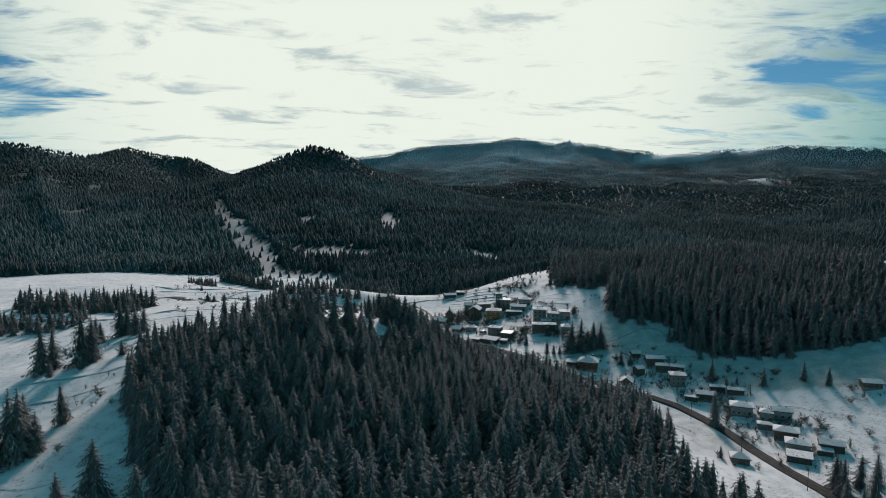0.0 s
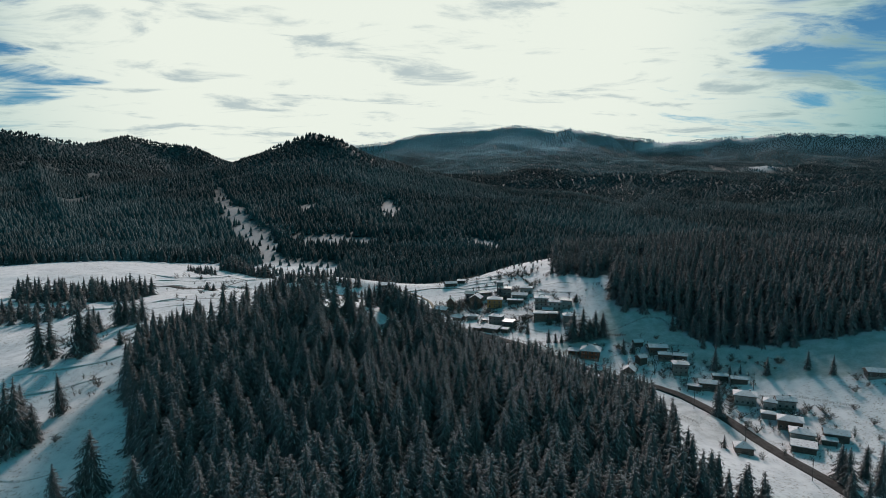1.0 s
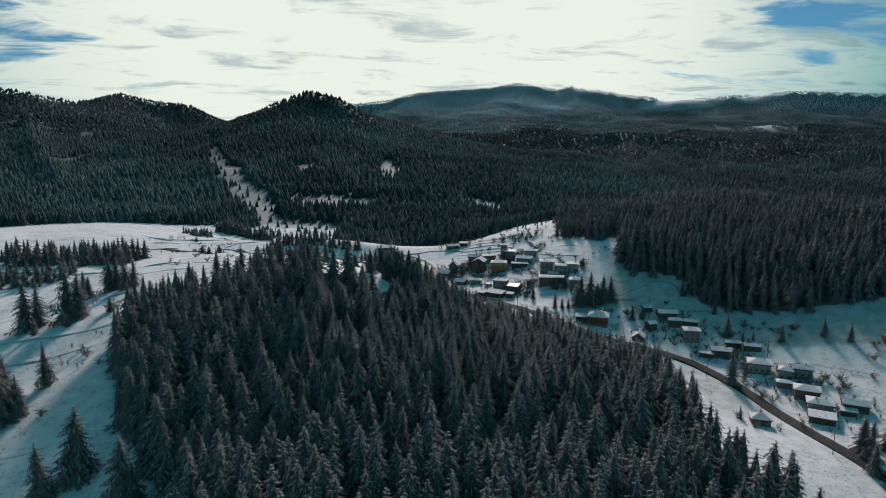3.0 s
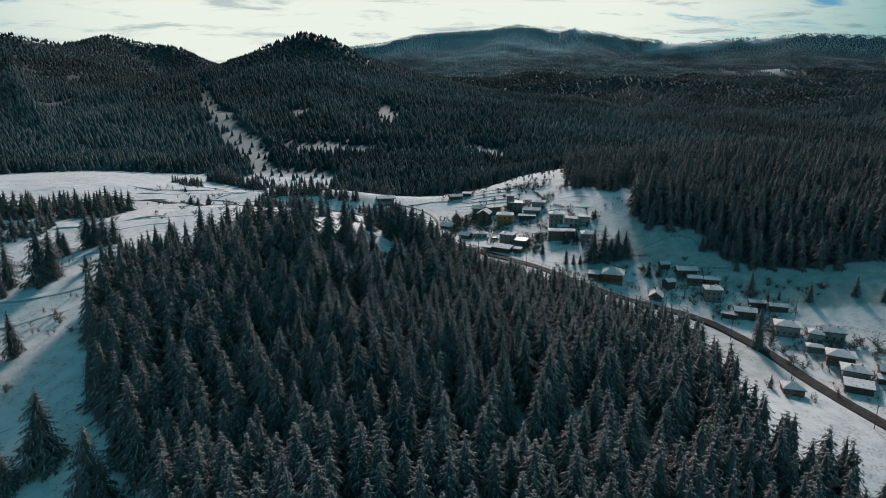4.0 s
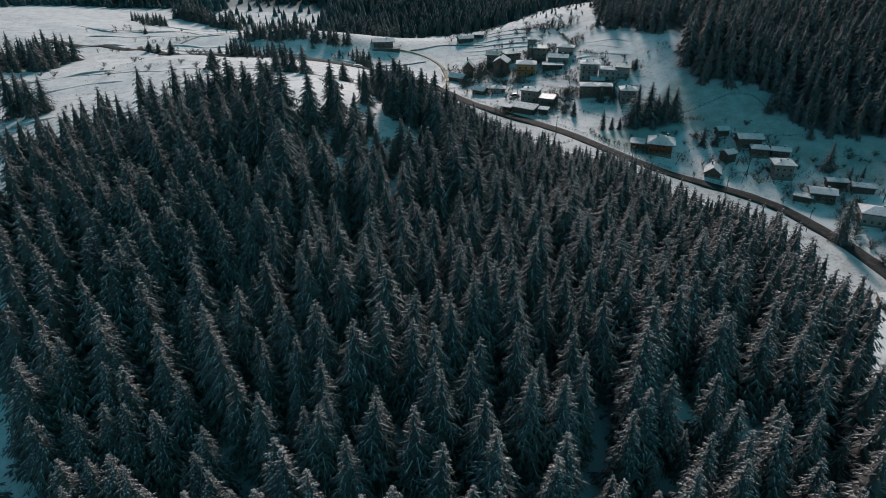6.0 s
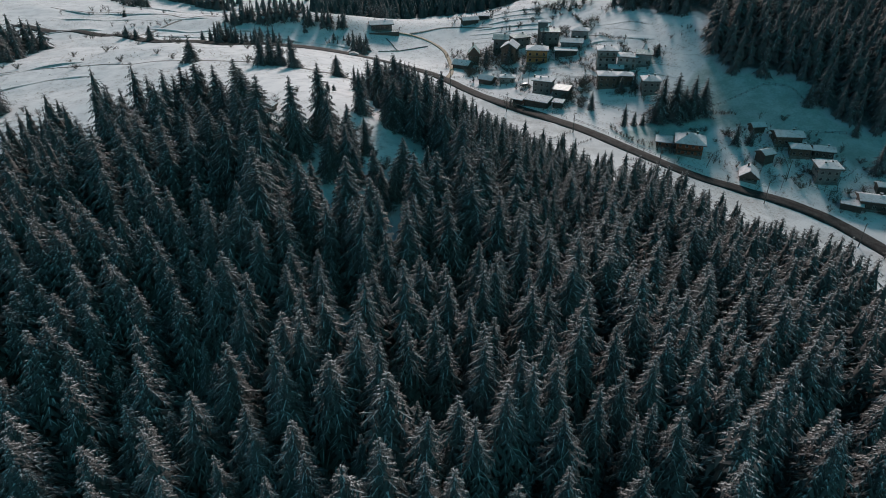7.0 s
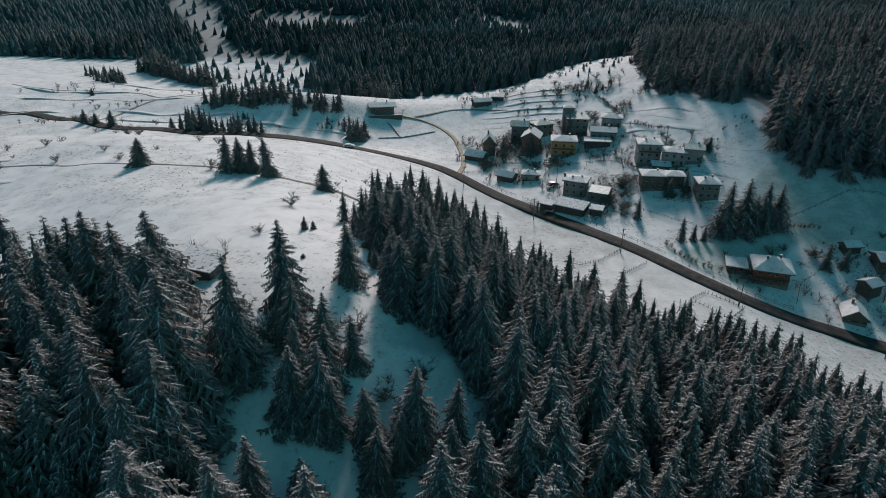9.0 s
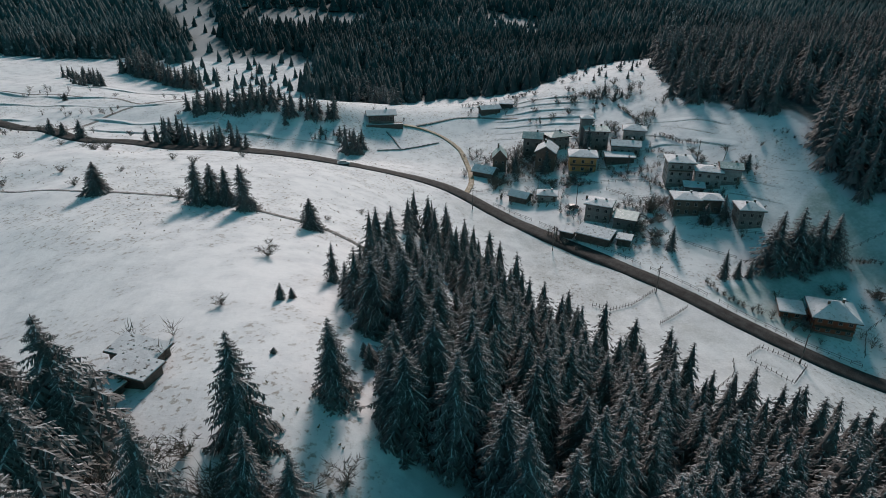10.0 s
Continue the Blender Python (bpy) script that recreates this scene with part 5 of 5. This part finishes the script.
barn(62, 364.5, -38, 11, 5.5, 2.6, "long dark barn with a sloping snowy roof by the road", roof="lean", rise=1.4, cover="patchy_snow")
barn(55, 369, -38, 4.5, 3.5, 2.0, "low dark shed beside the road", roof="lean", rise=0.5)
barn(69.5, 360.5, -30, 4.2, 3.2, 2.3, "small shed with a white snowy roof", roof="lean", rise=0.5, cover="patchy_snow")
house(99.5, 394, -14, 9, 8.5, 8.4, "tall white three-storey house with a snowy roof", "hip", 1.6, 0.8, wall="plaster", storeys=3, sides="sw", chimneys=2, balcony=True)
house(107, 388, -22, 9, 7, 5.6, "pale two-storey house with a green and snowy roof", "hip", 1.2, wall="plaster", storeys=2, sides="s", chimneys=1)
house(114, 387, -22, 7, 7, 5.4, "pale house wing with a green sheet roof", "gable", 1.6, wall="plaster", cover="green_sheet", snow=0.12, storeys=1, sides="se", chimneys=1)
house(101, 384.5, -18, 6.5, 4, 3.0, "low annex with a thin snowy roof", "lean", 0.7, wall="grey_plaster", storeys=1, sides="s", size=(0.8, 0.9), chimneys=1)
house(94.3, 376, -12, 8.5, 7.5, 5.6, "brown two-storey house with a snowy hip roof", "hip", 1.4, wall="brown", storeys=2, sides="sw", chimneys=1)
house(101.5, 374.5, -14, 7, 6, 4.6, "brown house wing with a snowy roof", "hip", 1.2, wall="brown", storeys=1, sides="s", chimneys=0)
house(109.1, 365, -12, 7.5, 7.5, 5.8, "teal-grey two-storey house with a hip roof", "hip", 2.0, wall="grey_plaster", storeys=2, sides="sw", chimneys=2)
house(108, 321, -24, 10.5, 10, 5.2, "orange log chalet with a snowy hip roof", "hip", 2.9, 1.3, wall="orange", storeys=2, sides="sw", chimneys=2, balcony=True)
house(100.2, 325.5, -24, 6, 6, 2.3, "orange log wing with a flat snowy roof", "lean", 0.6, wall="orange", storeys=1, sides="sw", chimneys=0)
# lower village along the road
barn(132, 312, 15, 5.2, 5, 4.2, "tall dark hut with a snowy roof", rise=1.7)
house(144, 320, -12, 10.5, 7, 4.0, "brown house with a broad white snowy roof", "gable", 1.7, 0.9, wall="brown", storeys=1, sides="sw")
house(145, 312.8, -20, 7.5, 6, 3.4, "brown cottage with a snowy hip roof", "hip", 1.4, 0.6, wall="brown", storeys=1, sides="sw")
house(152, 310, -25, 7.5, 5.5, 3.2, "dark cottage with a snowy gable roof", "gable", 1.3, 0.7, wall="dark_boards", storeys=1, sides="s")
barn(150, 305, -25, 6, 3, 1.8, "lean-to shed under thin snow", roof="lean", rise=0.6, cover="patchy_snow")
barn(136.6, 328, 0, 5.5, 4, 2.8, "old grey barn with a steep roof", rise=1.7)
house(122.5, 304, 62, 7.5, 6.5, 2.2, "small hut with a deep sloping roof below the lane", "gable", 3.0, 0.8, wall="dark_boards", storeys=1, sides="w", size=(0.8, 0.9))
house(146.7, 299, -16, 8, 7.5, 6.2, "grey two-storey house with a white snowy roof", "hip", 1.3, 0.9, wall="grey_plaster", storeys=2, sides="sw", chimneys=2)
house(153, 282.5, -24, 9.5, 6.5, 3.8, "brown roadside house with a snowy gable roof", "gable", 1.6, 0.9, wall="dark_boards", storeys=1, sides="sw")
barn(146.5, 283, -36, 7, 4, 2.4, "dark roadside shed with thin snow on top", roof="lean", rise=0.4, cover="patchy_snow")
barn(162, 288.5, -18, 8, 4, 2.8, "long dark shed with a snowy roof", roof="gable", rise=1.0)
barn(168.5, 283, -24, 8.5, 4.5, 2.8, "long dark shed with thin snow on its roof", roof="gable", rise=1.2, cover="patchy_snow")
house(161.5, 266, -28, 10.5, 8.5, 4.8, "pale house with a broad snowy hip roof", "hip", 2.1, 0.9, wall="plaster", storeys=1, sides="swe", chimneys=1)
house(167.8, 257, -35, 6, 6, 4.6, "pale cottage with a snowy hip roof", "hip", 1.7, 0.6, wall="plaster", storeys=1, sides="sw")
house(174.5, 256.5, -24, 9, 6.5, 4.4, "white house with a long snowy roof", "gable", 1.8, 0.6, wall="plaster", storeys=2, sides="s")
barn(163, 250.5, -28, 6.5, 4.5, 2.6, "low grey shed with a snowy roof", roof="hip", rise=0.9, wall="grey_plaster")
house(166, 240.5, -32, 10.5, 8, 4.4, "brown house with a grey and snowy hip roof", "hip", 2.0, 0.8, wall="brown", storeys=1, sides="swe")
house(164, 230, -32, 10, 8, 4.2, "pale house with a snowy hip roof beside the road", "hip", 1.9, 0.8, wall="plaster", storeys=1, sides="sw", chimneys=2)
barn(158.8, 221.5, -34, 10, 7, 2.8, "low dark garage with a flat snowy roof", roof="lean", rise=0.7, cover="patchy_snow")
barn(176, 227, -30, 10, 7, 3.6, "big dark barn with a snowy gable roof", rise=2.0)
barn(171.5, 224.5, -30, 6, 4, 2.2, "low shed with a snowy roof beside the barn", roof="lean", rise=0.6, cover="patchy_snow")
house(133.9, 220.5, -22, 7.5, 6.5, 3.0, "lone brown hut with a snowy pyramid roof in the field", "hip", 2.1, 0.6, wall="dark_boards", storeys=0, chimneys=0, door=True, name="hut", category="hut", base_wall=False)
house(220, 261, -20, 9, 6, 3.2, "dark cabin with a white snowy roof at the wood's edge", "gable", 1.7, 0.8, wall="dark_boards", storeys=1, sides="sw", chimneys=0)
# lodge above the meadow
lodge = house(0.2, 477, 4, 11, 6.5, 3.3, "dark mountain lodge with a snowy gable roof and long terrace", "gable", 1.5, 1.2, wall="dark_boards", storeys=1, sides="sw", size=(1.6, 1.4), chimneys=1, balcony=False)
part("terrace", boxed(-7, 9, -6.5, -3.5, -3.5, -0.3), M["dark_boards"], lodge, "dark timber terrace in front of the lodge")
part("terrace_snow", boxed(-6.9, 8.9, -6.4, -5.2, -0.298, -0.2), M["roof_snow"], lodge, "snow on the terrace")
bm = bmesh.new()
for k in range(17):
    box(bm, -7 + k, -6.94 + k, -6.5, -6.44, -0.296, 0.7)
box(bm, -7, 9.06, -6.5, -6.44, 0.704, 0.78)
part("terrace_rail", bm, M["brown"], lodge, "timber terrace rail")
# hay barns on the near meadow
for x, y, turn, w, d, h, rise, words in ((-29.6, 263.6, -24, 8.0, 3.7, 2.2, 0.6, "long weathered hay barn with stones on its snowy roof"),
                                         (-28.9, 259.6, -26, 6.9, 3.6, 2.3, 0.5, "weathered lean-to hay barn with stones on its snowy roof"),
                                         (-31.9, 257.8, -34, 5.0, 3.6, 2.0, 0.5, "small weathered shed with a snowy lean-to roof")):
    shed = barn(x, y, turn, w, d, h, words, roof="lean", rise=rise, over=0.5, snow=0.16, cover="patchy_snow")
    for k in range(int(w * 1.5)):
        u, v = rt.uniform(-w / 2, w / 2), rt.choice((-0.42, 0.0, 0.44)) * d
        bm = bmesh.new()
        bmesh.ops.create_icosphere(bm, subdivisions=1, radius=0.17, matrix=Matrix.Translation((u, v, h + 0.36 + 0.65 * rise * (v / d + 0.5))) @ Matrix.Diagonal((1.3, 1.0, 0.7, 1)))
        part("roof_stone", bm, M["stone"], shed, "dark stone that weighs down the roof")
# huts on the upper slope
barn(51, 490, 10, 9, 5, 2.4, "dark hillside hut with thin snow on its roof", rise=1.5)
barn(60, 494, -15, 6, 4, 2.0, "small dark hillside shed under thin snow", roof="lean", rise=0.8, cover="patchy_snow")


# ---- fences, walls, poles ----
def smooth_line(pts, step):
    p = np.array(pts, float)
    d = np.r_[0, np.cumsum(np.hypot(*np.diff(p, axis=0).T))]
    s = np.arange(0, d[-1] + 0.01, step)
    return np.stack([np.interp(s, d, p[:, 0]), np.interp(s, d, p[:, 1])], 1)


POST = None


def fence(pts, label, step=2.4, high=1.1, rails=2):
    """A post and rail fence that follows the ground."""
    global POST
    if POST is None:
        bm = bmesh.new()
        rod(bm, (0, 0, -0.4), (0, 0, 1.1), 0.07, 0.06, 5)
        POST = bpy.data.meshes.new("post")
        bm.to_mesh(POST)
        bm.free()
        POST.materials.append(M["pole"])
    line = smooth_line(pts, step)
    thing = tagged(new("fence"), label, "fence", "village fences")
    z = land(line[:, 0], line[:, 1])
    x0, y0, z0 = line[0][0], line[0][1], float(z[0])
    thing.matrix_basis = pose(x0, y0, z0)
    for (x, y), q in zip(line, z):
        piece("post", POST, thing, pose(x - x0, y - y0, q - z0, rt.uniform(-4, 4), rt.uniform(-4, 4), 0))
    for k in range(rails):
        e = high * (0.45 + 0.45 * k)
        for (a, za), (b, zb) in zip(zip(line, z), zip(line[1:], z[1:])):
            bm = bmesh.new()
            rod(bm, (a[0] - x0, a[1] - y0, za - z0 + e), (b[0] - x0, b[1] - y0, zb - z0 + e), 0.045, 0.045, 4)
            part("rail", bm, M["pole"], thing)


def road_side(off, a=0.0, b=1e9, step=2.0):
    """Places along the road, off metres to its left."""
    line = smooth_line(ROAD, step)
    t = np.gradient(line, axis=0)
    t /= np.hypot(t[:, 0], t[:, 1])[:, None]
    q = line + np.stack([-t[:, 1], t[:, 0]], 1) * off
    ok = (line[:, 1] >= a) & (line[:, 1] <= b) & (line[:, 0] > 20)
    return q[ok]


edge = road_side(4.6, 296, 392)
for k in range(0, len(edge) - 9, 10):
    fence(edge[k:k + 10], "weathered post and rail fence beside the road")
fence([(58, 288), (64, 293), (70, 298), (73, 304)], "low rail fence across the snowy field")
fence([(118, 262), (124, 254), (130, 246)], "low rail fence across the snowy field")
fence([(52, 402), (60, 404), (66, 408), (76, 411), (86, 410), (94, 404)], "garden fence below the ochre house")
fence([(30, 404), (40, 408), (50, 402), (54, 392)], "garden fence beside the dark hut")
fence([(130, 296), (138, 306), (140, 316), (152, 322), (166, 318)], "garden fence among the village huts")
fence([(118, 345), (132, 346), (150, 350), (158, 346), (160, 336)], "field fence along the shaded meadow")
fence([(170, 268), (182, 262), (192, 252), (200, 244)], "field fence behind the village houses")
fence([(96, 402), (104, 398), (116, 396), (122, 404)], "garden fence behind the tall white house")
for line in ([(47, 404), (52, 396), (58, 388)], [(58, 408), (70, 403), (84, 400), (92, 396)], [(76, 396), (82, 388), (90, 384)], [(40, 416), (50, 414), (60, 410)], [(92, 368), (100, 363), (112, 357)],
             [(70, 388), (78, 384), (84, 376)], [(100, 412), (106, 404), (112, 400)], [(36, 432), (44, 437), (52, 446), (60, 449)], [(84, 362), (92, 354), (100, 348)], [(140, 296), (146, 290), (150, 296), (158, 300)]):
    fence(line, "weathered garden fence between the village plots")
fence([(110, 310), (116, 318), (124, 322)], "garden fence beside the orange chalet")


def low_wall(pts, label):
    line = smooth_line(pts, 1.2)
    bm = bmesh.new()
    rs = random.Random(4)
    for (x, y), (u, v) in zip(line, line[1:]):
        a, b = zland(x, y), zland(u, v)
        m = Vector(((x + u) / 2, (y + v) / 2, (a + b) / 2))
        vs = bmesh.ops.create_cube(bm, size=1.0)["verts"]
        q = Matrix.Translation(m) @ Matrix.Rotation(math.atan2(v - y, u - x) + rs.uniform(-0.1, 0.1), 4, "Z") @ Matrix.Diagonal((1.25, 0.32 + rs.uniform(0, 0.15), 0.6 + rs.uniform(0, 0.4), 1))
        for w in vs:
            w.co = q @ w.co + Vector((rs.uniform(-0.06, 0.06), rs.uniform(-0.06, 0.06), rs.uniform(-0.06, 0.06)))
    me = bpy.data.meshes.new("stone_wall")
    bm.to_mesh(me)
    bm.free()
    me.materials.append(M["stone"])
    tagged(new("stone_wall", me), label, "wall")


low_wall([(-2, 450), (8, 452), (18, 457), (25, 461)], "low dry stone wall across the snowy meadow")
low_wall([(8, 452), (5, 462), (2, 468)], "low dry stone wall running up to the lodge")
fence([(77.6, 306.0), (83.4, 310.3), (91.3, 304.4), (83.1, 297.0), (77.0, 305.0)], "square pen of rough stakes in the snow", 1.1, 0.8, 1)
fence([(49.9, 328.7), (53.5, 326.0), (60.0, 327.9), (69.1, 335.1)], "curved line of rough stakes across the snowy field", 0.9, 0.8, 1)
fence([(62.9, 318.5), (68.4, 322.2), (73.7, 326.5)], "short line of rough stakes beside the road", 0.9, 0.8, 1)



def power_pole(x, y, h=8.0, turn=30):
    pole = tagged(new("power_pole"), "grey wooden power pole with a crossarm", "pole", "power poles")
    pole.matrix_basis = pose(x, y, zland(x, y), 0, 0, turn)
    bm = bmesh.new()
    rod(bm, (0, 0, -1), (0, 0, h), 0.15, 0.10, 7)
    part("shaft", bm, M["pole"], pole)
    part("crossarm", boxed(-0.9, 0.9, -0.16, -0.04, h - 0.7, h - 0.56), M["pole"], pole)
    for k in (-0.75, 0.0, 0.75):
        bm = bmesh.new()
        rod(bm, (k, -0.1, h - 0.56), (k, -0.1, h - 0.34), 0.06, 0.04, 6)
        part("insulator", bm, M["plaster"], pole, "pale insulator")


poles = [(p[0], p[1]) for p in road_side(-5.5, 150, 392)[::17]] + [(63.5, 389), (86, 404), (110, 402), (134, 300), (171, 275)]
for x, y in poles:
    power_pole(x, y)


def car(x, y, turn, paint, label):
    body = tagged(new("car"), label, "car")
    body.matrix_basis = pose(x, y, zland(x, y) + 0.16, 0, 0, turn)
    bm = bmesh.new()
    prof = [(-2.1, 0.35), (2.1, 0.35), (2.15, 0.75), (1.3, 0.92), (0.6, 1.42), (-1.2, 1.45), (-1.9, 0.98), (-2.15, 0.9)]
    a = [bm.verts.new((u, -0.85, z)) for u, z in prof]
    b = [bm.verts.new((u, 0.85, z)) for u, z in prof]
    bm.faces.new(a)
    bm.faces.new(b[::-1])
    for k in range(len(prof)):
        bm.faces.new((a[k], a[(k + 1) % 8], b[(k + 1) % 8], b[k]))
    bmesh.ops.bevel(bm, geom=bm.edges[:], offset=0.08, segments=2, affect="EDGES")
    part("body", bm, M[paint], body)
    part("side_window", boxed(-1.4, 0.75, -0.858, -0.84, 1.0, 1.33), M["glass"], body)
    part("side_window", boxed(-1.4, 0.75, 0.84, 0.858, 1.0, 1.33), M["glass"], body)
    for u in (-1.35, 1.35):
        for v in (-0.80, 0.80):
            bm = bmesh.new()
            rod(bm, (u, v - 0.1, 0.32), (u, v + 0.1, 0.32), 0.32, 0.32, 12)
            wheel = part("wheel", bm, M["rubber"], body)
            bm = bmesh.new()
            rod(bm, (u, v - 0.11, 0.32), (u, v + 0.11, 0.32), 0.18, 0.18, 10)
            part("rim", bm, M["steel"], wheel)


car(-13.0, 402.0, 7, "car_white", "white estate car on the wet road")
car(61.5, 386.5, 15, "car_dark", "dark car parked in the snowy yard")


# ---- thickets round the gardens and along the banks ----
rs_h = np.random.RandomState(19)
near_homes = []
for x, y, w, d in HOMES:
    for _ in range(12 if x > 20 else 2):
        a, q = rs_h.uniform(0, math.tau), rs_h.uniform(1.0, 1.9)
        near_homes.append((x + math.cos(a) * (w / 2 + 1.2) * q, y + math.sin(a) * (d / 2 + 1.2) * q, rs_h.uniform(1.0, 3.4)))
THICKET = np.concatenate([THICKET, np.array(near_homes)])
vs = []
for x, y, h in THICKET:
    n = 64
    a, lean, up = rs_h.uniform(0, math.tau, n), rs_h.uniform(0.05, 0.75, n) * h, rs_h.uniform(0.0, 0.75, n) * h
    d = np.stack([np.cos(a), np.sin(a), 0 * a], 1)
    foot = np.array([x, y, zland(x, y) - 0.05]) + d * (lean * up / h)[:, None] * 0.9 + np.stack([0 * a, 0 * a, up], 1)
    tip = foot + d * (lean * 0.55 + 0.1)[:, None] + np.stack([rs_h.uniform(-0.2, 0.2, n) * h, rs_h.uniform(-0.2, 0.2, n) * h, rs_h.uniform(0.15, 0.4, n) * h], 1)
    w = np.stack([-d[:, 1], d[:, 0], 0 * a], 1) * rs_h.uniform(0.03, 0.07, (n, 1))
    vs.append(np.stack([foot - w, foot + w, tip], 1).reshape(-1, 3))
vs = np.concatenate(vs)
fs = [np.arange(len(vs)).reshape(-1, 3)]
vs = [vs]
tagged(new("thickets", mesh_from("thickets", np.concatenate(vs), np.concatenate(fs), [M["twig"]])), "bare leafless thickets along banks and gardens in snow", "shrub", kind="stuff")
